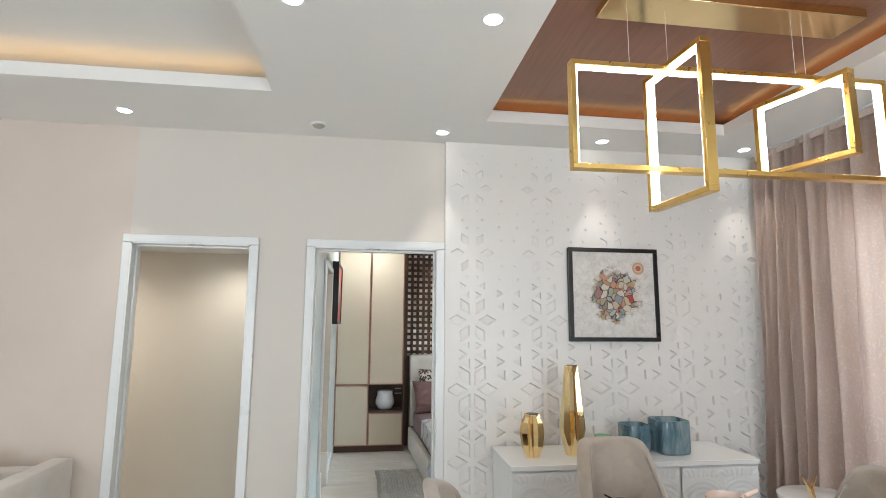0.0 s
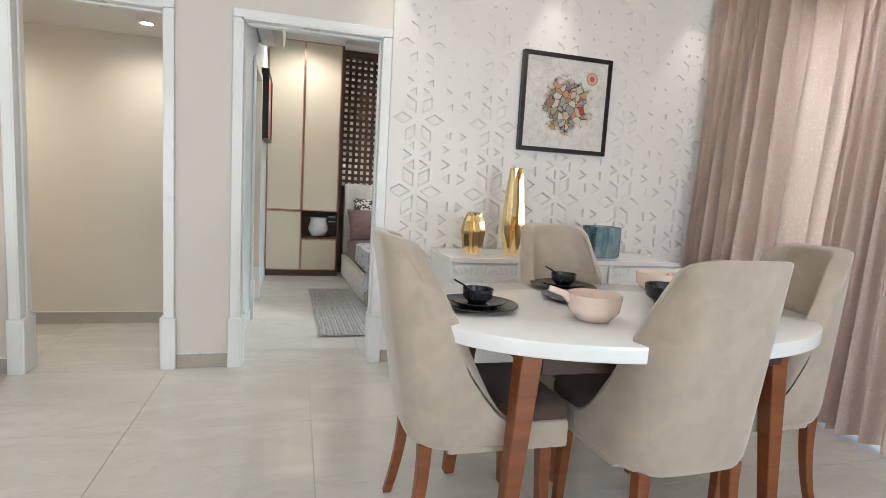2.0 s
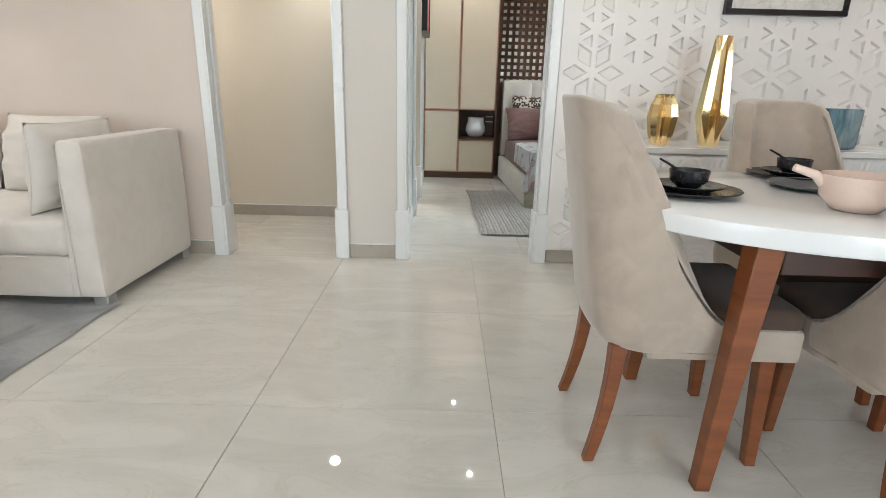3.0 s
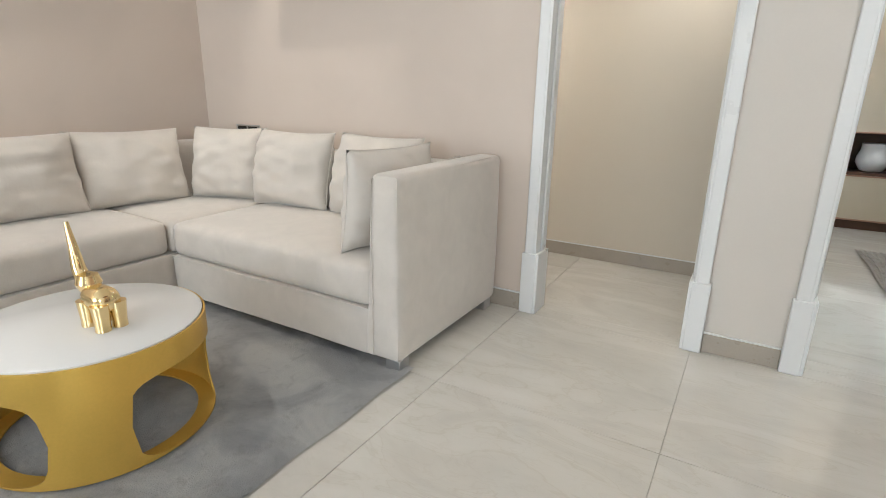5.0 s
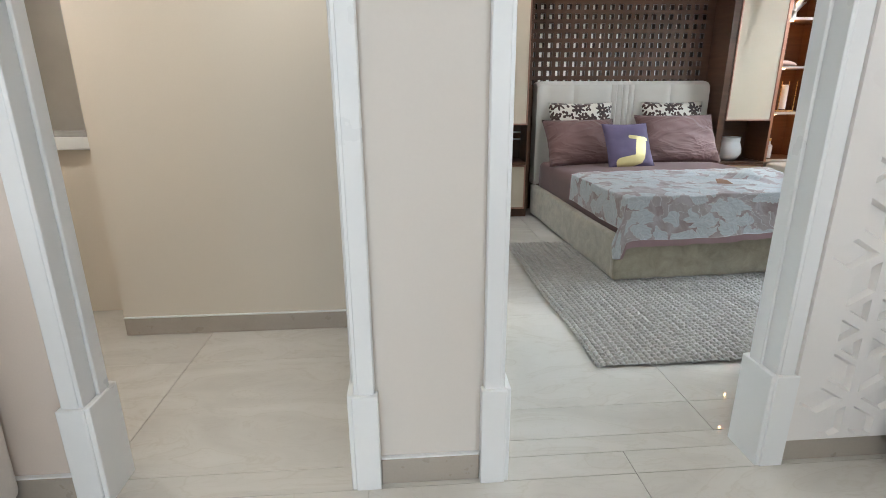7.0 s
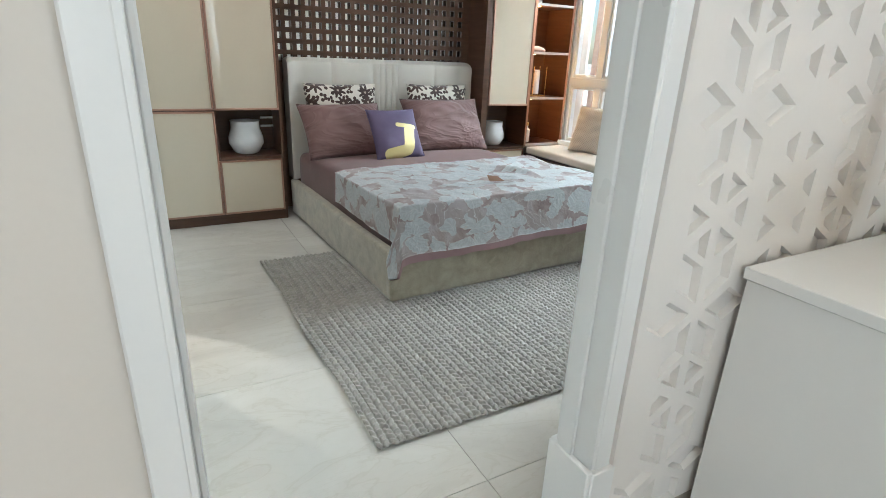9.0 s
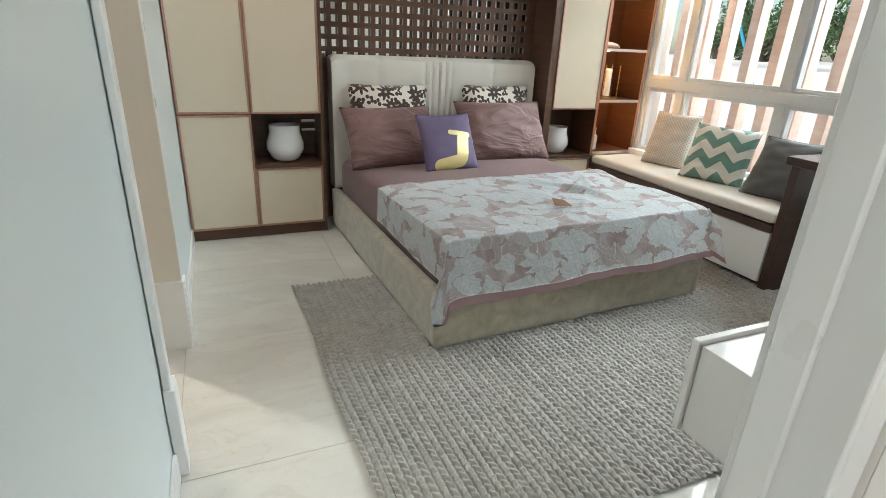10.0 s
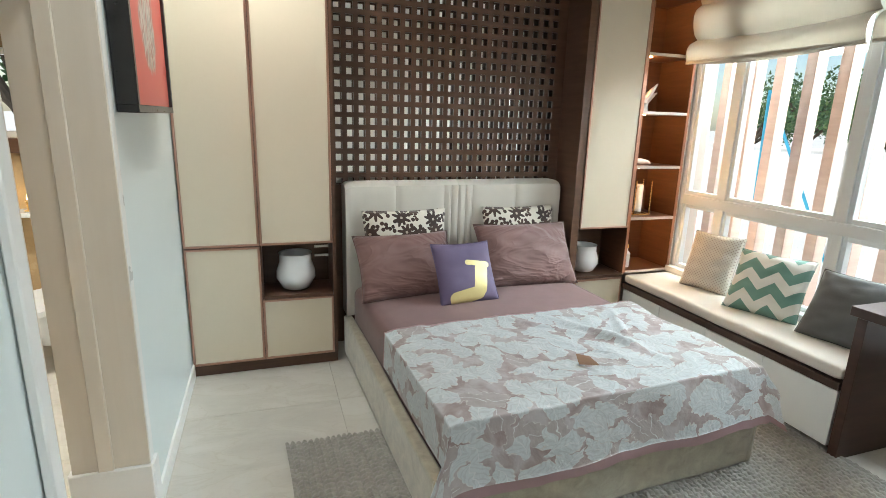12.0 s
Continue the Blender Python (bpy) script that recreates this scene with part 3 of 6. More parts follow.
for f, z in prof[:-1]:
    ring = []
    for i in range(72):
        a = 2 * math.pi * i / 72
        c, s = math.cos(a), math.sin(a)
        ring.append(bm.verts.new((1.275 + TA * f * math.copysign(abs(c) ** (2 / TN), c), 1.90 + TB * f * math.copysign(abs(s) ** (2 / TN), s), z)))
    rings.append(ring)
for a, b in zip(rings, rings[1:]):
    for i in range(72):
        bm.faces.new((a[i], a[(i + 1) % 72], b[(i + 1) % 72], b[i]))
bm.faces.new(rings[-1])
bm.faces.new(rings[0][::-1])
part("tabletop", bm, M_LACQUER, table, "glossy white oval top")
part("apron", boxes((0.82, 1.73, 1.56, 1.585, 0.62, 0.705), (0.82, 1.73, 2.135, 2.16, 0.62, 0.705), (0.80, 0.825, 1.585, 2.135, 0.62, 0.705), (1.725, 1.75, 1.585, 2.135, 0.62, 0.705), bevel=0.003), M_WOOD_DARK, table, "dark apron under the top")


def tapered_leg(name, top, foot, z1, w1, w0, mat, parent, curve=0.0, local=False):
    """A square leg from top to foot with a slight curve."""
    bm = bmesh.new()
    prev = None
    for i in range(7):
        f = i / 6
        c = Vector((top[0] + (foot[0] - top[0]) * f, top[1] + (foot[1] - top[1]) * f, z1 * (1 - f)))
        out = Vector((foot[0] - top[0], foot[1] - top[1], 0))
        c += out * curve * (f * f - f)
        w = (w1 + (w0 - w1) * f) / 2
        ring = [bm.verts.new(c + Vector((sx * w, sy * w, 0))) for sx, sy in ((-1, -1), (1, -1), (1, 1), (-1, 1))]
        if prev:
            for k in range(4):
                bm.faces.new((prev[k], prev[(k + 1) % 4], ring[(k + 1) % 4], ring[k]))
        else:
            bm.faces.new(ring)
        prev = ring
    bm.faces.new(prev[::-1])
    bmesh.ops.bevel(bm, geom=bm.edges[:], offset=0.003, segments=1, affect="EDGES")
    return part(name, bm, mat, parent, "", local)


for sx in (-1, 1):
    for sy in (-1, 1):
        tapered_leg("leg", (1.255 + sx * 0.465, 1.86 + sy * 0.265), (1.255 + sx * 0.52, 1.86 + sy * 0.285), 0.70, 0.068, 0.042, M_WALNUT, table)

# ---- dining chairs ----
M_CHAIR = woven("greige_velvet", (0.41, 0.335, 0.268), 0.17, 500, 0.8, 11.0, 0.6, 0.25)
M_SEAT = woven("dark_brown_velvet", (0.085, 0.050, 0.034), 0.2, 500, 0.85, 7.0, 0.12, 0.25)


def dining_chair(label):
    """Faces local +y; the shell wraps round the back and slopes down to the seat's front."""
    t = thing("dining_chair", (0, 0, 0), label, "chair", "chairs round the table")
    n_u, n_v = 48, 18

    def outline(u, grow):
        # a U seen from above with full round corners, open to the front
        a = (u - 0.5) * 2
        w, r = 0.235 + grow, 0.115
        if abs(a) < 0.30:
            x, y = a / 0.30 * (w - r), -0.245 - grow
        elif abs(a) < 0.62:
            q = (abs(a) - 0.30) / 0.32 * math.pi / 2
            x, y = math.copysign(w - r + r * math.sin(q), a), -0.245 + r - grow - r * math.cos(q)
        else:
            f = (abs(a) - 0.62) / 0.38
            x, y = math.copysign(w, a), -0.245 + r - grow + f * (0.21 + grow)
        y -= 0.02 * (1 - min(1, abs(x) / w) ** 2)
        return x, y

    def height(u):
        a = abs(u - 0.5) * 2
        if a < 0.49:
            return 1.02 - 0.025 * (a / 0.49) ** 7
        f = min(1, (a - 0.49) / 0.51)
        return 0.455 + (0.995 - 0.455) * (1 - f) ** 1.8

    def sheet(grow, lift):
        def place(u, v):
            x, y = outline(u, grow)
            h = height(u) - lift
            z = 0.36 + (h - 0.36) * v
            taper = 1 - 0.17 * max(0, (z - 0.42)) / 0.6 - 0.10 * max(0, (0.44 - z) / 0.10) ** 2.2
            lean = -0.10 * max(0, (z - 0.42)) / 0.6
            return (x * taper, y + lean * min(1, max(0.3, (0.06 - y) / 0.27)) + 0.03 * max(0, (0.44 - z) / 0.10) ** 2.2 * min(1, max(0, (-0.02 - y) / 0.18)), z)
        return place
    bm = bmesh.new()
    outer, inner = sheet(0.0, 0.0), sheet(-0.05, 0.012)
    go = [[bm.verts.new(outer(i / n_u, j / n_v)) for i in range(n_u + 1)] for j in range(n_v + 1)]
    gi = [[bm.verts.new(inner(i / n_u, j / n_v)) for i in range(n_u + 1)] for j in range(n_v + 1)]
    for j in range(n_v):
        for i in range(n_u):
            bm.faces.new((go[j][i], go[j][i + 1], go[j + 1][i + 1], go[j + 1][i]))
            bm.faces.new((gi[j][i], gi[j + 1][i], gi[j + 1][i + 1], gi[j][i + 1]))
    for i in range(n_u):
        bm.faces.new((go[n_v][i], go[n_v][i + 1], gi[n_v][i + 1], gi[n_v][i]))
        bm.faces.new((go[0][i + 1], go[0][i], gi[0][i], gi[0][i + 1]))
    for j in range(n_v):
        for i in (0, n_u):
            bm.faces.new((go[j][i], go[j + 1][i], gi[j + 1][i], gi[j][i]))
    bmesh.ops.recalc_face_normals(bm, faces=bm.faces)
    rim = [e for e in bm.edges if len(e.link_faces) == 2 and e.calc_face_angle() > radians(55)]
    bmesh.ops.bevel(bm, geom=rim, offset=0.013, segments=3, profile=0.5, affect="EDGES")
    shell = part("backrest", bm, M_CHAIR, t, "", True, False)
    shell.data.shade_smooth()
    part("seat", box(-0.212, 0.212, -0.17, 0.27, 0.42, 0.492, 0.024, 3), M_SEAT, t, "dark brown velvet seat pad", True)
    part("seat_frame", box(-0.222, 0.222, -0.14, 0.268, 0.345, 0.44, 0.014, 2), M_CHAIR, t, "", True)
    for sx in (-1, 1):
        tapered_leg("leg", (sx * 0.175, 0.20), (sx * 0.18, 0.215), 0.37, 0.045, 0.032, M_WALNUT, t, 0, True)
        tapered_leg("leg", (sx * 0.17, -0.20), (sx * 0.185, -0.25), 0.37, 0.042, 0.03, M_WALNUT, t, 1.1, True)
    return t


chair = dining_chair("greige velvet dining chair with sloping sides and reddish wooden legs")
chair.matrix_world = pose(0.71, 1.86, 0, 0, 0, -91)
copy_thing(chair, pose(1.262, 1.635, 0, 0, 0, 2))
copy_thing(chair, pose(1.83, 1.84, 0, 0, 0, 90))
copy_thing(chair, pose(1.325, 2.22, 0, 0, 0, 180))

# ---- tableware ----
M_BLACK = mottled("black_stoneware", (0.018, 0.017, 0.019), 0.3, 20, 200, 0.25, 0.05)
M_PINK = mottled("blush_glazed_ceramic", (0.83, 0.655, 0.56), 0.05, 10, 120, 0.16, 0.03)


def plate(x, y, r, z, label="flat black stoneware plate", mat=None, name="plate"):
    t = thing(name, (x, y, z), label, "plate", "black plates")
    part("dish", lathe([(r * 0.62, 0), (r * 0.66, 0.003), (r * 0.98, 0.014), (r, 0.017), (r * 0.99, 0.019), (r * 0.66, 0.008), (0, 0.007)], 40), mat or M_BLACK, t, "", True)
    return t


def bowl(x, y, r, h, z, label, mat, handle=0.0, turn=0, name="bowl"):
    t = thing(name, (x, y, z), label, "bowl", "", "", turn)
    part("bowl_body", lathe([(r * 0.5, 0), (r * 0.6, 0.003), (r * 0.92, h * 0.38), (r * 0.99, h * 0.85), (r, h), (r * 0.97, h * 1.005), (r * 0.93, h * 0.85), (r * 0.86, h * 0.42), (r * 0.5, h * 0.1), (0, h * 0.08)], 40), mat, t, "", True)
    if handle:
        part("handle", tube([(r * 0.9, 0, h * 0.75), (r * 1.15, 0, h * 0.95), (r * 1.15 + handle, 0, h * 1.12)], [0.016, 0.012, 0.010], 12), mat, t, "", True)
    return t


def setting(x, y, turn):
    plate(x, y, 0.145, 0.75)
    plate(x, y, 0.10, 0.76, "small black stoneware plate on a larger one")
    cup = bowl(x, y, 0.055, 0.05, 0.768, "small black bowl with a spoon on black plates", M_BLACK)
    part("spoon", tube([(0.0, 0.0, 0.02), (-0.05, 0.01, 0.06), (-0.085, 0.015, 0.078)], [0.006, 0.004, 0.003], 8), M_BLACK, cup, "", True)


setting(0.725, 1.90, 0)
setting(1.25, 2.25, 90)
setting(1.49, 1.70, 0)
plate(1.17, 2.02, 0.125, 0.75, "grey stoneware serving plate", mottled("grey_stoneware", (0.12, 0.13, 0.14), 0.2, 15, 150, 0.3, 0.05))
bowl(1.07, 1.71, 0.09, 0.09, 0.75, "blush pink glazed bowl with a short handle", M_PINK, 0.05, 165)
bowl(1.70, 2.21, 0.09, 0.085, 0.75, "blush pink glazed bowl with a short handle", M_PINK, 0.06, 10)
bowl(1.56, 1.94, 0.10, 0.075, 0.75, "glossy black bowl on the table", M_BLACK)

# ---- on the sideboard ----


def faceted_vase(x, y, prof, sides, label, cut=0.70):
    """A vase of upright pleats: ridges and valleys run from the foot to the mouth, and end in points."""
    t = thing("vase", (x, y, 0.775), label, "vase", "gold vases")
    bm = bmesh.new()
    rings = []
    for i, (r, z) in enumerate(prof):
        ring = []
        for k in range(sides * 2):
            a = math.pi * k / sides
            q = r * (1 if k % 2 == 0 else (cut if 0 < i < len(prof) - 1 else 0.95))
            ring.append(bm.verts.new((q * math.cos(a), q * math.sin(a), z)))
        rings.append(ring)
    for a, b in zip(rings, rings[1:]):
        for k in range(sides * 2):
            j = (k + 1) % (sides * 2)
            if k % 2:
                bm.faces.new((a[k], a[j], b[j]))
                bm.faces.new((a[k], b[j], b[k]))
            else:
                bm.faces.new((a[k], a[j], b[k]))
                bm.faces.new((a[j], b[j], b[k]))
    bm.faces.new(rings[0][::-1])
    bm.faces.new(rings[-1])
    part("vase_body", bm, M_GOLD_MIRROR, t, "", True, False)
    # The top is closed; this black disc stands for shade inside the opening.
    part("mouth", lathe([(prof[-1][0] * 0.8, prof[-1][1] - 0.004), (prof[-1][0] * 0.8, prof[-1][1] + 0.001), (0, prof[-1][1] + 0.001)], 20), M_BLACK, t, "black disc for the shade inside the mouth", True)


faceted_vase(1.41, 3.22, [(0.05, 0), (0.082, 0.15), (0.05, 0.47), (0.042, 0.535)], 7, "tall faceted polished gold vase")
faceted_vase(1.145, 3.2, [(0.042, 0), (0.064, 0.05), (0.077, 0.14), (0.066, 0.20), (0.05, 0.232), (0.046, 0.25)], 9, "short faceted polished gold vase")


def blue_glass():
    n = Nodes("streaked_blue_ceramic")
    f = n.noise((10, 10, 3), 6, 0.6, 1.0)
    col = n.ramp(f, [(0.35, (0.06, 0.13, 0.19)), (0.5, (0.22, 0.38, 0.46)), (0.65, (0.55, 0.66, 0.68))])
    return n.set(color=col, rough=0.1, coat=0.5, trans=0.55, ior=1.3).mat


M_BLUE = blue_glass()


def square_pot(x, y, w, h, label):
    t = thing("pot", (x, y, 0.775), label, "pot", "blue square pots")
    bm = bmesh.new()
    rings = []
    for grow, z in ((0.90, 0.0), (0.97, 0.006), (1.0, 0.025), (1.0, h - 0.004), (0.985, h), (0.93, h), (0.915, h - 0.006), (0.90, 0.03), (0.8, 0.018)):
        ring = []
        for k in range(48):
            a = 2 * math.pi * (k + 0.5) / 48
            c, s_ = math.cos(a), math.sin(a)
            ring.append(bm.verts.new((w / 2 * grow * math.copysign(abs(c) ** 0.42, c), w / 2 * grow * math.copysign(abs(s_) ** 0.42, s_), z)))
        rings.append(ring)
    for a, b in zip(rings, rings[1:]):
        for k in range(48):
            bm.faces.new((a[k], a[(k + 1) % 48], b[(k + 1) % 48], b[k]))
    bm.faces.new(rings[0][::-1])
    bm.faces.new(rings[-1])
    part("pot_body", bm, M_BLUE, t, "", True)


square_pot(1.835, 3.27, 0.165, 0.165, "small streaked blue glazed pot")
square_pot(2.04, 3.22, 0.205, 0.20, "larger streaked blue glazed pot")
grn = thing("glass_holder", (1.655, 3.33, 0.775), "small green glass candle holder on the sideboard", "candle holder")
part("cup", lathe([(0.03, 0), (0.05, 0.02), (0.055, 0.07), (0.06, 0.085), (0.05, 0.07), (0.04, 0.02), (0, 0.015)], 12), Nodes("green_glass").set(color=(0.25, 0.5, 0.3), rough=0.08, coat=0.5).mat, grn, "", True)

# small round stand with a gold ornament, by the curtain
stand = thing("side_table", (2.62, 2.72, 0), "small round white side table by the curtain", "side table")
part("tabletop", lathe([(0.0, 0.615), (0.20, 0.615), (0.21, 0.625), (0.21, 0.64), (0.2, 0.645), (0, 0.645)], 40), M_LACQUER, stand, "", True)
part("pedestal", lathe([(0.15, 0.0), (0.15, 0.012), (0.025, 0.025), (0.02, 0.615)], 24), M_GOLD, stand, "gold pedestal", True)
orn = thing("ornament", (2.55, 2.70, 0.645), "small polished gold branching ornament", "ornament")
bm = bmesh.new()
for k, (dx, h) in enumerate(((-0.06, 0.12), (-0.02, 0.09), (0.03, 0.07), (0.07, 0.10))):
    tube([(0, 0, 0.0), (dx * 0.4, 0.01 * k, h * 0.5), (dx, 0.015 * k, h)], [0.012, 0.009, 0.005], 8, bm)
part("branches", bm, M_GOLD_MIRROR, orn, "", True)

# ---- painting on the panelling ----


def abstract_paint():
    n = Nodes("abstract_painting")
    c = n.coords
    v = n.add("TexVoronoi")
    v.inputs["Scale"].default_value = 24
    warp = n.add("VectorMath")
    warp.operation = "MULTIPLY_ADD"
    t = n.add("TexNoise")
    t.inputs["Scale"].default_value = 9
    n.link(c, t.inputs["Vector"])
    n.link(t.outputs["Color"], warp.inputs[0])
    warp.inputs[1].default_value = (0.10, 0.10, 0.10)
    n.link(c, warp.inputs[2])
    n.link(warp.outputs[0], v.inputs["Vector"])
    e = n.add("TexVoronoi")
    e.feature = "DISTANCE_TO_EDGE"
    e.inputs["Scale"].default_value = 24
    n.link(warp.outputs[0], e.inputs["Vector"])
    lines = n.ramp(e.outputs[0], [(0.025, (0.06, 0.05, 0.05)), (0.06, (1, 1, 1))])
    sep = n.add("SeparateColor")
    n.link(v.outputs["Color"], sep.inputs[0])
    tint = n.ramp(sep.outputs[0], [(0.0, (0.38, 0.05, 0.03)), (0.18, (0.24, 0.28, 0.31)), (0.36, (0.42, 0.28, 0.13)), (0.5, (0.58, 0.53, 0.46)), (0.7, (0.17, 0.19, 0.14)), (0.85, (0.48, 0.24, 0.14))])
    ln = n.add("VectorMath")
    ln.operation = "LENGTH"
    n.link(c, ln.inputs[0])
    inside = n.ramp(n.math("ADD", ln.outputs["Value"], n.math("MULTIPLY", n.noise(14, 4), 0.26)), [(0.28, (1, 1, 1)), (0.33, (0, 0, 0))])
    paper = n.mix(0.14, n.ramp(n.noise(20, 5), [(0.3, (0.60, 0.57, 0.53)), (0.7, (0.74, 0.71, 0.68))]), lines, "MULTIPLY")
    off = n.add("VectorMath")
    off.operation = "SUBTRACT"
    n.link(c, off.inputs[0])
    off.inputs[1].default_value = (0.185, -0.028, 0.185)
    rad = n.add("VectorMath")
    rad.operation = "LENGTH"
    n.link(off.outputs[0], rad.inputs[0])
    disc = n.ramp(n.math("MULTIPLY", rad.outputs["Value"], 10.0), [(0.18, (0.42, 0.12, 0.06)), (0.22, (0.62, 0.50, 0.38)), (0.40, (0.48, 0.25, 0.14)), (0.47, (0.70, 0.66, 0.62))])
    base = n.mix(inside, paper, n.mix(0.95, tint, lines, "MULTIPLY"))
    return n.set(color=n.mix(n.math("LESS_THAN", rad.outputs["Value"], 0.047), base, disc), rough=0.45).mat


M_FRAME = mottled("black_satin_frame", (0.012, 0.011, 0.011), 0.2, 20, 200, 0.3, 0.03)


def picture(place, w, h, turn, canvas, label, extra=None, depth=0.04):
    """Hung with its back at local y = 0 and its face towards local -y."""
    t = thing("picture", place, label, "picture", "", "", turn)
    bar = 0.028
    part("frame", boxes((-w / 2, w / 2, -depth, -0.002, -h / 2, -h / 2 + bar), (-w / 2, w / 2, -depth, -0.002, h / 2 - bar, h / 2), (-w / 2, -w / 2 + bar, -depth, -0.002, -h / 2 + bar, h / 2 - bar), (w / 2 - bar, w / 2, -depth, -0.002, -h / 2 + bar, h / 2 - bar), bevel=0.002), M_FRAME, t, "black frame", True)
    part("canvas", box(-w / 2 + bar, w / 2 - bar, -depth + 0.012, -0.004, -h / 2 + bar, h / 2 - bar), canvas, t, "painted canvas", True)
    return t


pic = picture((1.833, 3.496, 1.77), 0.655, 0.645, 0, abstract_paint(), "abstract painting of coloured shapes in a black frame")

# ---- living room ----
M_SOFA = woven("ivory_suede_cloth", (0.655, 0.60, 0.54), 0.08, 300, 0.85, 9.0, 0.4, 0.4)
M_CREASED = mottled("creased_ivory_cloth", (0.67, 0.615, 0.552), 0.05, 7, 6, 0.8, 0.4, 0.018, sheen=0.3)


def carpet_pile():
    n = Nodes("grey_carpet")
    big = n.ramp(n.noise(3.2, 6, 0.62, 0.8), [(0.38, (0.38, 0.385, 0.40)), (0.50, (0.55, 0.55, 0.55)), (0.60, (0.69, 0.68, 0.66))])
    smudge = n.ramp(n.noise(16, 5, 0.7, 0.6), [(0.30, (0.62, 0.61, 0.60)), (0.46, (1, 1, 1))])
    fine = n.noise(260, 2)
    col = n.mix(0.3, n.mix(0.8, big, smudge, "MULTIPLY"), n.ramp(fine, [(0.3, (0.44, 0.44, 0.445)), (0.7, (0.64, 0.64, 0.63))]))
    return n.set(color=col, rough=0.95, sheen=0.4).bump(n.math("ADD", fine, n.noise(40, 4)), 0.8, 0.003).mat


M_CARPET = carpet_pile()
M_GOLDPAINT = mottled("gold_paint", (0.72, 0.46, 0.10), 0.06, 6, 120, 0.35, 0.03, metal=0.55)
M_STEEL = metal("brushed_steel", (0.62, 0.62, 0.62), 0.3)

# rug with a slightly wavy edge
bm = heightfield(70, 60, lambda u, v: (-3.55 + u * 2.02 + 0.02 * (v - 0.5) + 0.004 * math.sin(40 * v) * u, 0.3 + v * 2.42 + 0.006 * math.sin(31 * u) * v, 0.006 + 0.003 * noise.noise((u * 9, v * 9, 1)) + (0.006 if 0.97 < u and v > 0.9 else 0)))
bmesh.ops.solidify(bm, geom=bm.faces, thickness=-0.005)
rug = thing("rug", (-2.5, 1.5, 0), "grey short-pile rug under the coffee table", "rug")
part("carpet", bm, M_CARPET, rug)


def soft(x0, x1, y0, y1, z0, z1, r=0.03, puff=0.0, cuts=8, seed=0):
    """An upholstered block: rounded edges, a slightly swollen and uneven surface."""
    bm = bmesh.new()
    made = bmesh.ops.create_cube(bm, size=2)["verts"]
    bmesh.ops.subdivide_edges(bm, edges=bm.edges[:], cuts=cuts, use_grid_fill=True)
    hx, hy, hz = (x1 - x0) / 2, (y1 - y0) / 2, (z1 - z0) / 2
    for v in bm.verts:
        q = []
        for c, h in zip(v.co, (hx, hy, hz)):
            # bunch the cuts near the edges
            q.append(math.copysign(h * (1 - (1 - abs(c)) ** 1.6), c))
        core = Vector([max(-(h - r), min(h - r, p)) for p, h in zip(q, (hx, hy, hz))])
        d = Vector(q) - core
        if d.length > 1e-6:
            d = d.normalized() * r
        p = core + d
        n = Vector((p.x / hx, p.y / hy, p.z / hz))
        bulge = puff * (1 - min(1, abs(n.x)) ** 3) * (1 - min(1, abs(n.y)) ** 3)
        if n.z > 0.5:
            p.z += bulge
        p += 0.004 * Vector((noise.noise(p * 3 + Vector((seed, 0, 0))), noise.noise(p * 3 + Vector((0, seed, 0))), noise.noise(p * 3 + Vector((0, 0, seed)))))
        v.co = p + Vector(((x0 + x1) / 2, (y0 + y1) / 2, (z0 + z1) / 2))
    return bm


sofa = thing("corner_sofa", (-2.7, 3.0, 0), "large ivory L-shaped sofa along two walls", "sofa")
# section along the door wall
part("base", soft(-2.93, -1.665, 2.652, 3.48, 0.05, 0.249, 0.008), M_SOFA, sofa)
part("seat_cushion", soft(-2.925, -1.68, 2.65, 3.36, 0.247, 0.42, 0.04, 0.02, 10, 1), M_SOFA, sofa)
part("backrest", soft(-2.95, -1.67, 3.36, 3.505, 0.05, 0.735, 0.03), M_SOFA, sofa)
bm = soft(-1.66, -1.54, 2.645, 3.505, 0.05, 0.775, 0.022, 0, 10)
for v in bm.verts:
    if v.co.x < -1.6:
        v.co.x -= 0.045 * max(0, (0.775 - v.co.z)) / 0.7
part("armrest", bm, M_SOFA, sofa)
# section along the side wall
part("base", soft(-3.72, -2.945, 0.55, 3.48, 0.05, 0.249, 0.008), M_SOFA, sofa)
part("seat_cushion", soft(-3.60, -2.95, 1.75, 2.66, 0.247, 0.42, 0.04, 0.02, 10, 2), M_SOFA, sofa)
part("seat_cushion", soft(-3.60, -2.95, 0.75, 1.745, 0.247, 0.42, 0.04, 0.02, 10, 3), M_SOFA, sofa)
part("seat_cushion", soft(-3.60, -2.935, 2.665, 3.36, 0.247, 0.415, 0.035, 0.015, 10, 4), M_SOFA, sofa)
part("backrest", soft(-3.735, -3.59, 0.55, 3.505, 0.05, 0.735, 0.03), M_SOFA, sofa)
part("backrest", soft(-3.585, -2.955, 3.36, 3.505, 0.25, 0.735, 0.03), M_SOFA, sofa)
part("armrest", soft(-3.73, -2.95, 0.42, 0.545, 0.05, 0.775, 0.022), M_SOFA, sofa)
for pts in ([(-1.605 - 0.055, 2.640, 0.06), (-1.655, 2.638, 0.42), (-1.652, 2.640, 0.755), (-1.652, 3.30, 0.778)], [(-1.548, 2.650, 0.06), (-1.548, 2.650, 0.76), (-1.548, 3.40, 0.772)], [(-2.92, 2.648, 0.246), (-1.70, 2.648, 0.246)]):
    part("seam", tube(pts, 0.0025, 6), M_SOFA, sofa, "stitched seam")
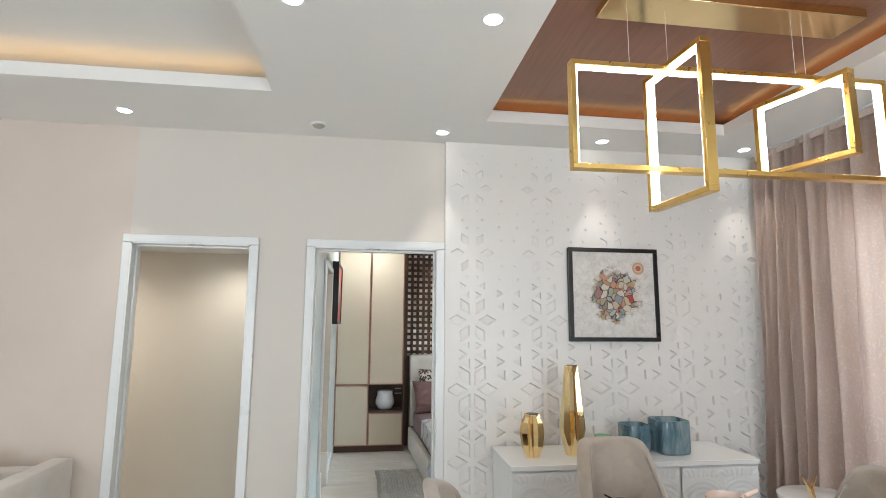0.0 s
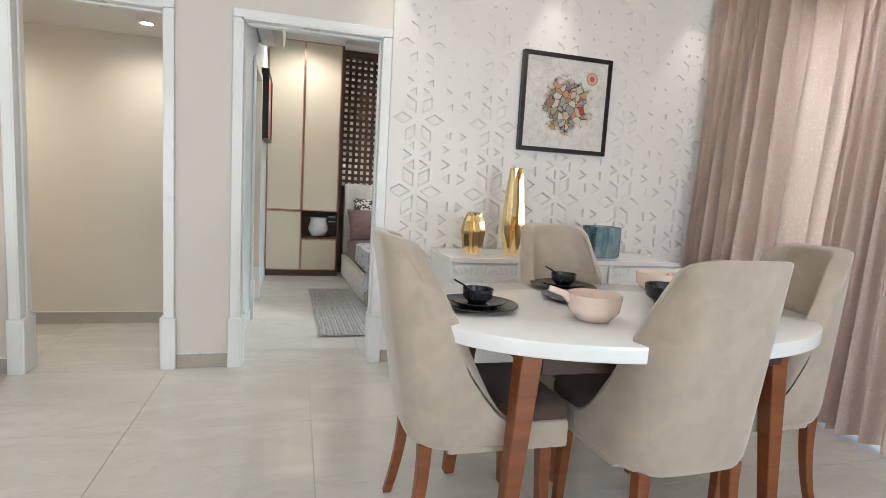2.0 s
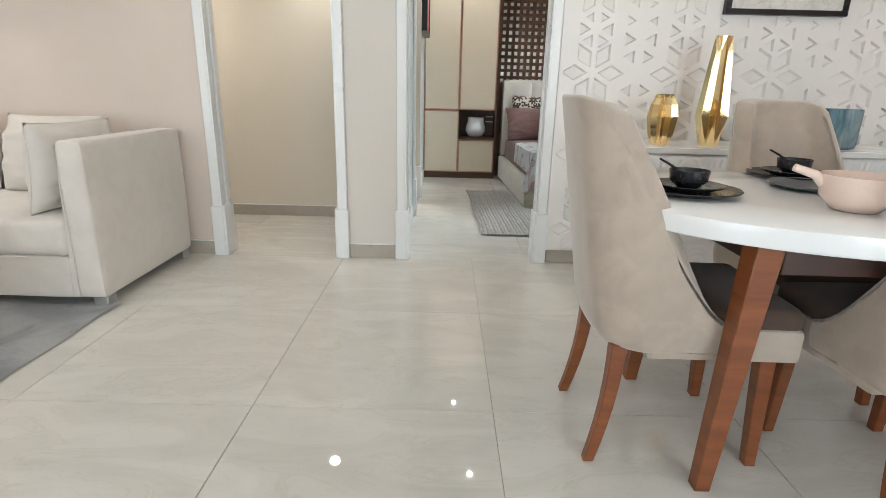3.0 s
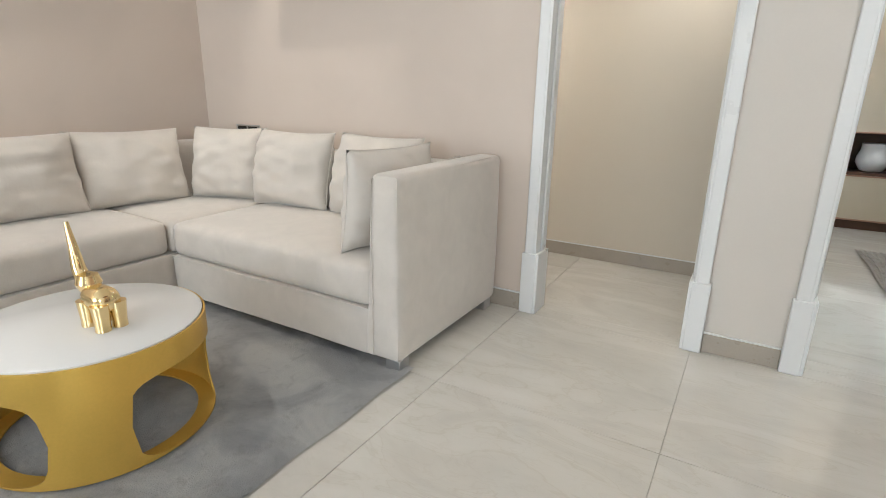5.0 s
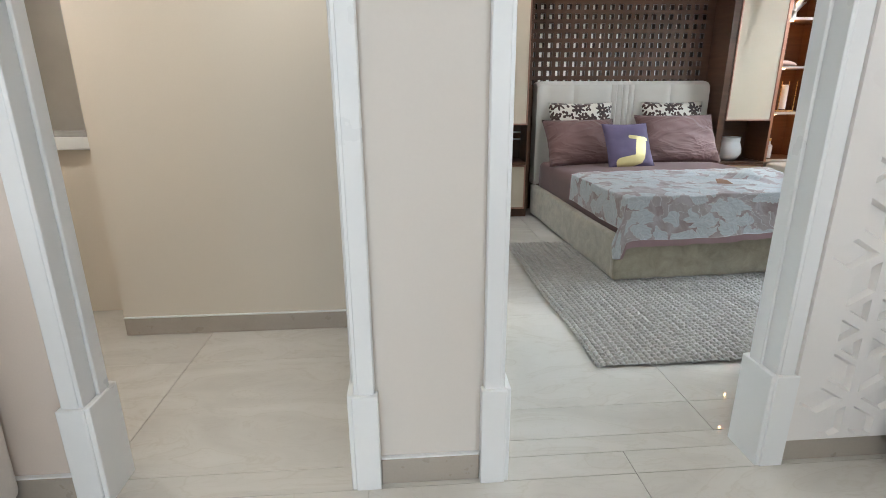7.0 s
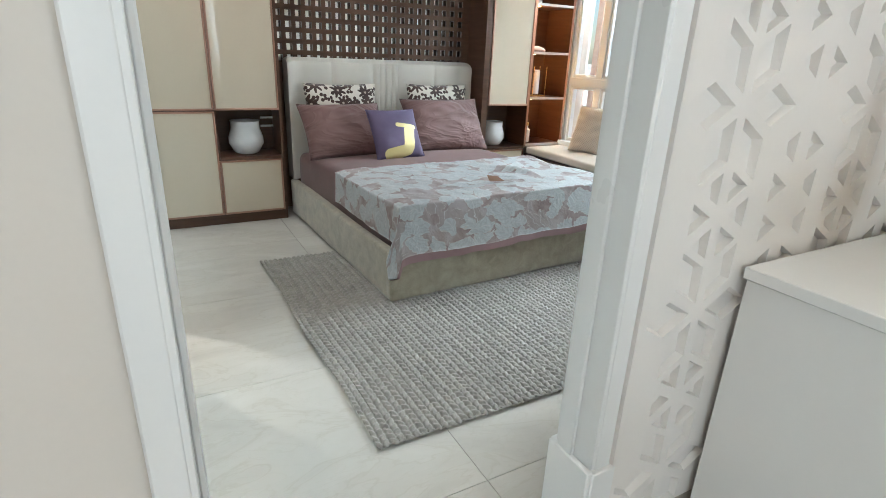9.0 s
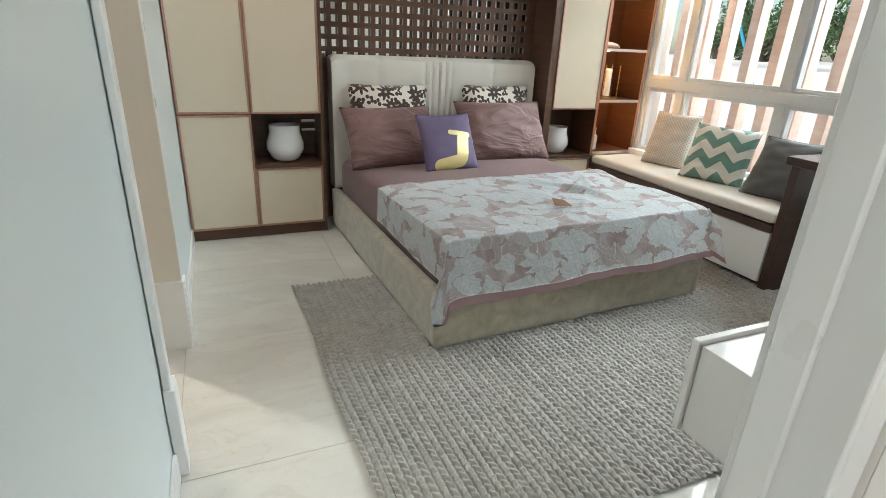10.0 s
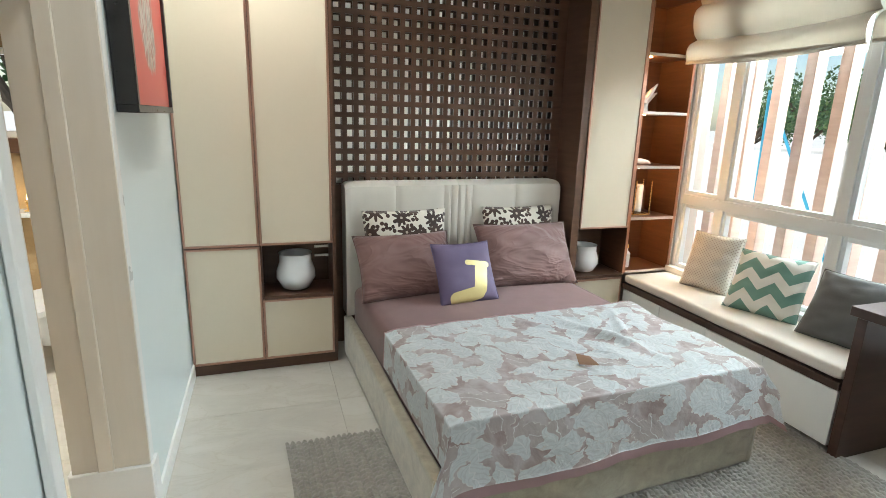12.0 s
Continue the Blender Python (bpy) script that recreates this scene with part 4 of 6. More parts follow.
for x, y in ((-1.585, 2.70), (-1.585, 3.44), (-2.85, 2.72), (-3.02, 2.6), (-3.02, 0.5), (-3.65, 0.5), (-3.65, 3.42)):
    part("foot", box(x - 0.035, x + 0.035, y - 0.035, y + 0.035, 0, 0.051, 0.004), M_STEEL, sofa, "square steel foot")


def cushion(w, h, d, m, mat, label, seed=0, group="", name="cushion", crease=0.03):
    """A stuffed square cushion: local x across, z up, y through; pinched corners and creases. Its mid-bottom is at the origin."""
    bm = bmesh.new()
    n = 26
    sheets = []
    for side in (-1, 1):
        g = []
        for j in range(n + 1):
            row = []
            for i in range(n + 1):
                a, b = i / n * 2 - 1, j / n * 2 - 1
                fat = max(0, (1 - abs(a) ** 2.6) * (1 - abs(b) ** 2.6)) ** 0.55
                pull = 1 - 0.06 * (1 - abs(b) ** 2) * abs(a) ** 4
                pull2 = 1 - 0.06 * (1 - abs(a) ** 2) * abs(b) ** 4
                edge = max(abs(a), abs(b))
                wr = crease * noise.noise((a * 2.6 + seed, b * 4 + side, seed * 1.7)) * (0.35 + 0.65 * edge ** 3)
                wr += crease * 0.5 * math.sin(9 * a * b + seed) * max(0, edge - 0.45) * (1 - edge)
                row.append(Vector((a * w / 2 * pull, side * (d / 2 * fat) + (wr * fat), h / 2 + b * h / 2 * pull2)))
            g.append(row)
        sheets.append(g)
    front = [[bm.verts.new(p) for p in row] for row in sheets[0]]
    back = [[front[j][i] if i in (0, n) or j in (0, n) else bm.verts.new(sheets[1][j][i]) for i in range(n + 1)] for j in range(n + 1)]
    for j in range(n):
        for i in range(n):
            bm.faces.new((front[j][i], front[j][i + 1], front[j + 1][i + 1], front[j + 1][i]))
            bm.faces.new((back[j][i], back[j + 1][i], back[j + 1][i + 1], back[j][i + 1]))
    t = thing(name, (0, 0, 0), label, "cushion", group)
    t.matrix_world = m
    c = part("cover", bm, mat, t, "", True, False)
    c.data.shade_smooth()
    rim = [(a * w / 2 * (1 - 0.06 * (1 - b * b) * abs(a) ** 4), 0, h / 2 + b * h / 2 * (1 - 0.06 * (1 - a * a) * abs(b) ** 4)) for a, b in
           [(-1 + 0.1 * k, -1) for k in range(20)] + [(1, -1 + 0.1 * k) for k in range(20)] + [(1 - 0.1 * k, 1) for k in range(20)] + [(-1, 1 - 0.1 * k) for k in range(21)]]
    s = part("seam", tube(rim, 0.0022, 6), mat, t, "stitched edge seam", True)
    return t


IV = "ivory back cushion standing on the sofa"
cushion(0.55, 0.44, 0.25, pose(-2.15, 3.23, 0.42, -16, 0, -4), M_CREASED, IV, 1, "sofa cushions", crease=0.055)
cushion(0.54, 0.43, 0.25, pose(-2.71, 3.23, 0.42, -14, 0, 3), M_CREASED, IV, 2, "sofa cushions", crease=0.055)
cushion(0.46, 0.43, 0.25, pose(-3.17, 3.19, 0.42, -14, 0, 24), M_CREASED, IV, 3, "sofa cushions", crease=0.055)
cushion(0.58, 0.42, 0.24, pose(-3.42, 2.80, 0.42, -14, 0, 80), M_CREASED, IV, 4, "sofa cushions", crease=0.055)
cushion(0.62, 0.42, 0.24, pose(-3.43, 2.24, 0.42, -14, 0, 88), M_CREASED, IV, 5, "sofa cushions", crease=0.055)
cushion(0.62, 0.42, 0.24, pose(-3.44, 1.55, 0.42, -14, 0, 90), M_CREASED, IV, 8, "sofa cushions", crease=0.055)
cushion(0.50, 0.42, 0.19, pose(-1.835, 2.955, 0.425, 7, 0, 83), M_CREASED, "ivory cushion leaning on the sofa's armrest", 6, "sofa cushions", crease=0.055)

# coffee table: a gold drum with big oval cut-outs and a white top
CT = (-2.18, 1.90)
coffee = thing("coffee_table", (*CT, 0.012), "round coffee table with a white top on a gold drum", "coffee table")
part("tabletop", lathe([(0.0, 0.335), (0.315, 0.335), (0.322, 0.34), (0.322, 0.352), (0.317, 0.355), (0, 0.355)], 64, (*CT, 0.012)), M_LACQUER, coffee, "glossy white round top")
bm = bmesh.new()
R0, N, HT = 0.330, 160, 0.346


def drum_point(a, z):
    return bm.verts.new((CT[0] + R0 * math.cos(a), CT[1] + R0 * math.sin(a), 0.014 + z))


for i in range(N):
    strips = []
    for a in (2 * math.pi * i / N, 2 * math.pi * (i + 1) / N):
        d = min(((math.degrees(a) - c + 180) % 360 - 180 for c in (29, 269)), key=abs) / 42
        half = 0.74 * (max(0.0, 1 - abs(d) ** 5)) ** 0.2 / 2
        strips.append((a, HT * (0.385 - half), HT * (0.385 + half)))
    (a0, l0, h0), (a1, l1, h1) = strips
    for p, q, r, s_ in ((0, 0, l0, l1), (h0, h1, HT, HT)):
        bm.faces.new([drum_point(a, z) for a, z in ((a0, p), (a1, q), (a1, s_), (a0, r))])
bmesh.ops.remove_doubles(bm, verts=bm.verts, dist=1e-5)
bmesh.ops.recalc_face_normals(bm, faces=bm.faces)
bmesh.ops.solidify(bm, geom=bm.faces, thickness=0.006)
part("drum", bm, M_GOLDPAINT, coffee, "brushed gold drum with large cut-outs")
bm = bmesh.new()
loops = [[bm.verts.new((CT[0] + r * math.cos(math.pi * k / 40), CT[1] + r * math.sin(math.pi * k / 40), 0.012 + z)) for k in range(80)] for r, z in ((0.275, 0.0), (0.328, 0.0), (0.328, 0.006), (0.275, 0.006))]
for a, b in zip(loops, loops[1:] + loops[:1]):
    for k in range(80):
        bm.faces.new((a[k], a[(k + 1) % 80], b[(k + 1) % 80], b[k]))
part("base_ring", bm, M_GOLDPAINT, coffee, "gold floor ring")
# plain gold ornament on it
orn = thing("ornament", (-2.09, 1.905, 0.368), "polished gold rounded ornament with a tall curved horn", "ornament")
bm = soft(-0.055, 0.06, -0.042, 0.042, 0.045, 0.125, 0.038, 0.0, 10, 2)
for x, y in ((-0.035, -0.024), (0.04, -0.024), (-0.035, 0.024), (0.04, 0.024)):
    tube([(x, y, 0.0), (x, y, 0.02), (x, y, 0.08)], [0.022, 0.021, 0.026], 12, bm)
lathe([(0.0, 0.095), (0.026, 0.10), (0.036, 0.125), (0.028, 0.15), (0.0, 0.16)], 20, (-0.05, 0, 0), bm)
tube([(-0.07, 0, 0.12), (-0.095, 0, 0.16), (-0.105, 0, 0.22), (-0.12, 0, 0.30)], [0.024, 0.02, 0.014, 0.006], 12, bm)
part("ornament_body", bm, M_GOLD_MIRROR, orn, "", True)
# steel socket plate on the wall, and two canvases above view, assumed from their shadow
plate_t = thing("wall_socket", (-3.35, 3.53, 0.80), "brushed steel wall socket plate above the sofa", "wall socket")
part("plate", box(-3.46, -3.24, 3.521, 3.529, 0.765, 0.835, 0.002), M_STEEL, plate_t)
part("socket", boxes((-3.44, -3.36, 3.517, 3.521, 0.775, 0.825), (-3.34, -3.26, 3.517, 3.521, 0.775, 0.825)), M_FRAME, plate_t, "dark socket inserts")
M_CANVAS = mottled("muted_canvas", (0.45, 0.41, 0.36), 0.15, 6, 60, 0.6)
picture((-2.61, 3.528, 2.04), 0.70, 0.95, 0, M_CANVAS, "tall muted canvas in a black frame above the sofa", None, 0.05)
picture((-3.748, 2.45, 2.04), 0.70, 0.95, 90, M_CANVAS, "tall muted canvas in a black frame on the side wall", None, 0.05)

# ---- bedroom joinery ----
M_DARK = grained("dark_walnut_laminate", (0.066, 0.031, 0.018), (0.125, 0.062, 0.037), (3, 3, 30), 0.35)
M_BROWN = grained("warm_brown_laminate", (0.075, 0.028, 0.012), (0.13, 0.052, 0.023), (3, 3, 30), 0.4)
M_CREAMG = mottled("cream_back_painted_glass", (0.66, 0.58, 0.455), 0.015, 2, 60, 0.035, 0.004, spec=0.5)
M_COPPER = metal("rose_copper_trim", (0.50, 0.30, 0.23), 0.3)
M_MIRROR = Nodes("mirror").set(color=(0.85, 0.87, 0.88), metal=1.0, rough=0.02).mat
M_CERAMIC = mottled("white_glazed_ceramic", (0.78, 0.79, 0.80), 0.02, 6, 100, 0.15, 0.02)
FRONT = 6.735


def glazed_door(x0, x1, z0, z1, parent, name="door"):
    d = part(name, box(x0 + 0.014, x1 - 0.014, FRONT - 0.012, FRONT + 0.004, z0 + 0.014, z1 - 0.014, 0.001), M_CREAMG, parent, "glossy cream glass door")
    part("door_frame", boxes((x0 + 0.001, x1 - 0.001, FRONT - 0.018, FRONT + 0.005, z0 + 0.001, z0 + 0.014), (x0 + 0.001, x1 - 0.001, FRONT - 0.018, FRONT + 0.005, z1 - 0.014, z1 - 0.001), (x0 + 0.001, x0 + 0.014, FRONT - 0.018, FRONT + 0.005, z0 + 0.014, z1 - 0.014), (x1 - 0.014, x1 - 0.001, FRONT - 0.018, FRONT + 0.005, z0 + 0.014, z1 - 0.014), bevel=0.002), M_COPPER, d, "thin rose-copper door edge")
    return d


wardrobe = thing("wardrobe", (0.17, 6.9, 0), "tall fitted wardrobe with cream glass doors and an open niche", "wardrobe")
WX0, WXM, WX1 = -0.245, 0.165, 0.61
part("carcass", boxes((WX0, WXM + 0.009, FRONT + 0.006, 7.09, 0.075, 2.77), (WXM + 0.009, WX1 - 0.02, FRONT + 0.006, 7.09, 0.075, 0.462), (WXM + 0.009, WX1 - 0.02, FRONT + 0.006, 7.09, 0.80, 2.77), (WXM + 0.009, WX1 - 0.02, 7.0, 7.09, 0.462, 0.80)), M_DARK, wardrobe)
part("side_panel", box(WX1 - 0.02, WX1, FRONT - 0.01, 7.09, 0.075, 2.77), M_DARK, wardrobe)
part("plinth", box(WX0, WX1, FRONT + 0.012, 7.08, 0, 0.074), M_DARK, wardrobe, "dark kickboard")
part("niche_shelf", box(WXM + 0.012, WX1 - 0.022, FRONT - 0.012, 7.0, 0.463, 0.485, 0.001), M_DARK, wardrobe)
glazed_door(WX0, WXM, 0.80, 2.77, wardrobe)
glazed_door(WX0, WXM, 0.075, 0.797, wardrobe)
glazed_door(WXM, WX1 - 0.02, 0.80, 2.77, wardrobe)
glazed_door(WXM, WX1 - 0.02, 0.075, 0.462, wardrobe)
part("niche_bar", boxes((0.50, 0.60, 6.97, 6.985, 0.655, 0.668), (0.50, 0.60, 6.97, 6.985, 0.715, 0.728)), M_STEEL, wardrobe, "two thin metal bars in the niche")
structure("trim_bulkhead", boxes((BED_L, 0.61, FRONT - 0.004, 7.1, 2.772, BED_CEIL), (0.61, BED_R, 6.9, 7.1, 2.79, BED_CEIL)), M_CEIL, "white bulkhead above the fitted furniture", "trim")


def round_pot(x, y, z, s, label):
    t = thing("pot", (x, y, z), label, "pot", "white bedroom pots")
    part("pot_body", lathe([(0.06 * s, 0), (0.085 * s, 0.012 * s), (0.12 * s, 0.075 * s), (0.118 * s, 0.12 * s), (0.098 * s, 0.18 * s), (0.098 * s, 0.225 * s), (0.103 * s, 0.232 * s), (0.09 * s, 0.226 * s), (0.085 * s, 0.16 * s), (0, 0.15 * s)], 40), M_CERAMIC, t, "", True)


round_pot(0.372, 6.86, 0.485, 1.0, "rounded white ceramic pot in the wardrobe niche")
round_pot(2.50, 6.87, 0.458, 0.9, "rounded white ceramic pot in the dark bedside niche")

# lattice in front of a mirror
lattice = thing("lattice_screen", (1.45, 7.0, 0.6), "dark brown lattice screen of square holes before a mirror", "screen")
part("mirror", box(0.612, 2.275, 7.035, 7.05, 0.3, 2.79), M_MIRROR, lattice, "mirror behind the lattice")
nx, nz, pitch, rise, hole = 21, 21, 0.0752, 0.0766, 0.044
gx = [0.612]
for k in range(nx):
    c = 0.675 + pitch * k
    gx += [c - hole / 2, c + hole / 2]
gx.append(2.275)
gz = [0.30]
for k in range(nz):
    c = 1.147 + rise * k
    gz += [c - hole / 2, c + hole / 2]
gz.append(2.79)
bm = bmesh.new()
vf = [[bm.verts.new((x, 6.995, z)) for x in gx] for z in gz]
vb = [[bm.verts.new((x, 7.013, z)) for x in gx] for z in gz]
for j in range(len(gz) - 1):
    for i in range(len(gx) - 1):
        if i % 2 and j % 2:
            bm.faces.new((vf[j][i], vb[j][i], vb[j][i + 1], vf[j][i + 1]))
            bm.faces.new((vf[j + 1][i], vf[j + 1][i + 1], vb[j + 1][i + 1], vb[j + 1][i]))
            bm.faces.new((vf[j][i], vf[j + 1][i], vb[j + 1][i], vb[j][i]))
            bm.faces.new((vf[j][i + 1], vb[j][i + 1], vb[j + 1][i + 1], vf[j + 1][i + 1]))
        else:
            bm.faces.new((vf[j][i], vf[j][i + 1], vf[j + 1][i + 1], vf[j + 1][i]))
            bm.faces.new((vb[j][i], vb[j + 1][i], vb[j + 1][i + 1], vb[j][i + 1]))
me = bpy.data.meshes.new("grid")
bm.to_mesh(me)
bm.free()
me.materials.append(M_DARK)
grid = new("grid", me)
grid.parent = lattice
grid.location = -lattice.location
part("backing", box(0.612, 2.275, 7.051, 7.09, 0.0, 2.79), M_DARK, lattice)

# bedside cabinet to the right of the bed
bedside = thing("wall_cabinet", (2.52, 6.9, 0), "tall dark cabinet with a cream glass door over an open niche", "cabinet")
part("side_panel", box(2.277, 2.335, FRONT - 0.01, 7.09, 0.0, 2.77), M_DARK, bedside)
part("carcass", boxes((2.337, 2.755, FRONT + 0.006, 7.09, 0.815, 2.77), (2.337, 2.755, FRONT + 0.006, 7.09, 0.0, 0.435), (2.337, 2.755, 7.03, 7.09, 0.435, 0.815)), M_DARK, bedside)
part("niche_shelf", box(2.337, 2.757, FRONT - 0.012, 7.03, 0.436, 0.457, 0.001), M_DARK, bedside)
glazed_door(2.337, 2.755, 0.815, 2.77, bedside)
glazed_door(2.337, 2.755, 0.03, 0.434, bedside, "drawer")

# open shelves with small lamps
shelves = thing("shelf_unit", (2.98, 6.9, 0.45), "tall open brown shelf unit with small warm lamps", "shelf")
SX0, SX1 = 2.76, 3.19
part("back_panel", box(SX0 + 0.02, SX1 - 0.02, 7.07, 7.09, 0.457, 2.60), M_BROWN, shelves)
for x0, x1 in ((SX0, SX0 + 0.02), (SX1 - 0.02, SX1)):
    s = part("side_panel", box(x0, x1, FRONT, 7.09, 0.457, 2.60), M_BROWN, shelves)
    part("edge_strip", box(x0, x1, FRONT - 0.006, FRONT - 0.001, 0.457, 2.60), M_COPPER, s, "rose-copper edge strip")
M_SPOT = glow("shelf_lamp", (1.0, 0.62, 0.25), 30.0)
for k, z in enumerate((0.457, 0.868, 1.25, 1.635, 2.03, 2.42)):
    s = part("shelf", box(SX0 + 0.021, SX1 - 0.021, FRONT + 0.002, 7.069, z, z + 0.02), M_BROWN, shelves)
    part("edge_strip", box(SX0 + 0.021, SX1 - 0.021, FRONT - 0.006, FRONT + 0.001, z, z + 0.02), M_STEEL, s, "pale metal edge strip")
    if k:
        part("shelf_light", box(SX0 + 0.03, SX0 + 0.09, FRONT + 0.05, FRONT + 0.075, z - 0.006, z - 0.001), M_SPOT, s, "small warm lamp under the shelf")
        lamp("shelf_lamp", "POINT", pose(SX0 + 0.07, FRONT + 0.08, z - 0.025), 4.0, (1.0, 0.58, 0.24), radius=0.02)
M_BRASS = metal("thin_brass", (0.75, 0.5, 0.2), 0.25)
lan = thing("lantern", (2.95, 6.88, 0.888), "small brass wire lantern with a glass tube on the shelf", "lantern")
for x, y in ((-0.07, -0.05), (0.07, -0.05), (0.07, 0.05), (-0.07, 0.05)):
    part("bar", tube([(x, y, 0), (x, y, 0.26)], 0.004, 8), M_BRASS, lan, "", True)
part("base", box(-0.075, 0.075, -0.055, 0.055, 0, 0.01), M_BRASS, lan, "", True)
part("tube", lathe([(0.03, 0.02), (0.03, 0.22), (0.02, 0.23), (0, 0.23)], 16), M_CERAMIC, lan, "pale glass tube", True)
fig = thing("shelf_ornament", (2.90, 6.88, 1.655), "silvery winged abstract ornament on the shelf", "ornament")
bm = bmesh.new()
tube([(0, 0, 0), (0.0, 0, 0.06), (0.03, 0, 0.12), (0.10, 0, 0.20)], [0.035, 0.03, 0.028, 0.006], 10, bm)
tube([(0, 0, 0.05), (0.05, 0.01, 0.10), (0.12, 0.02, 0.14)], [0.02, 0.02, 0.004], 10, bm)
tube([(0, 0, 0.05), (-0.03, 0.0, 0.14), (-0.02, 0.0, 0.22)], [0.02, 0.018, 0.006], 10, bm)
part("ornament_body", bm, M_STEEL, fig, "", True)
sh = thing("shelf_ornament", (2.88, 6.82, 1.27), "pale curved shell-like ornament on the shelf", "ornament")
part("ornament_body", tube([(-0.06, 0, 0.03), (0, 0, 0.025), (0.06, 0, 0.02), (0.09, 0, 0.01)], [0.02, 0.024, 0.016, 0.008], 12), M_PINK, sh, "", True)
bt = thing("bottle", (2.86, 6.84, 0.477), "small pale bottle with a gold cap on the lowest shelf", "bottle")
part("bottle_body", lathe([(0.03, 0), (0.033, 0.01), (0.033, 0.11), (0.014, 0.13), (0.014, 0.15)], 20), M_CERAMIC, bt, "", True)
part("cap", lathe([(0.016, 0.15), (0.016, 0.175), (0, 0.177)], 16), M_GOLD, bt, "gold cap", True)

# ---- bed ----
M_SUEDE = woven("sage_beige_suede", (0.325, 0.285, 0.21), 0.34, 500, 0.85, 14.0, 0.5, 0.3)
M_LEATHER = mottled("ivory_leather", (0.62, 0.59, 0.53), 0.03, 6, 160, 0.42, 0.12)
M_MAUVE = mottled("mauve_satin", (0.14, 0.071, 0.067), 0.10, 6, 160, 0.6, 0.08, sheen=0.15)


def crumpled_satin():
    n = Nodes("crumpled_mauve_satin")
    col = n.ramp(n.noise(5, 4), [(0.3, (0.125, 0.062, 0.056)), (0.7, (0.165, 0.084, 0.076))])
    m = n.add("Mapping")
    m.inputs["Rotation"].default_value = (0, radians(38), 0)
    m.inputs["Scale"].default_value = (2.2, 3, 5.5)
    n.link(n.coords, m.inputs["Vector"])
    t = n.add("TexNoise")
    t.inputs["Scale"].default_value, t.inputs["Detail"].default_value, t.inputs["Distortion"].default_value = 1.0, 3, 1.2
    n.link(m.outputs[0], t.inputs["Vector"])
    ridge = n.math("SUBTRACT", 1.0, n.math("MULTIPLY", n.math("ABSOLUTE", n.math("SUBTRACT", t.outputs["Fac"], 0.5)), 5.0))
    return n.set(color=col, rough=0.72, sheen=0.12).bump(n.math("MAXIMUM", ridge, 0.0), 0.55, 0.02).mat


M_CRUMPLED = crumpled_satin()


def polar_cells(n, vec, scale, turn=0.0):
    """Distance from, and angle round, the nearest of scattered points; and a random number for each."""
    m = n.add("Mapping")
    m.inputs["Scale"].default_value = (scale, scale, scale)
    m.inputs["Rotation"].default_value = (0, 0, turn)
    n.link(vec, m.inputs["Vector"])
    v = n.add("TexVoronoi")
    v.voronoi_dimensions = "2D"
    v.inputs["Scale"].default_value = 1.0
    n.link(m.outputs[0], v.inputs["Vector"])
    d = n.add("VectorMath")
    d.operation = "SUBTRACT"
    n.link(m.outputs[0], d.inputs[0])
    n.link(v.outputs["Position"], d.inputs[1])
    s = n.add("SeparateXYZ")
    n.link(d.outputs[0], s.inputs[0])
    c = n.add("SeparateColor")
    n.link(v.outputs["Color"], c.inputs[0])
    ang = n.math("ADD", n.math("ARCTAN2", s.outputs[1], s.outputs[0]), n.math("MULTIPLY", c.outputs[0], 6.28))
    return v.outputs["Distance"], ang, c.outputs[1]


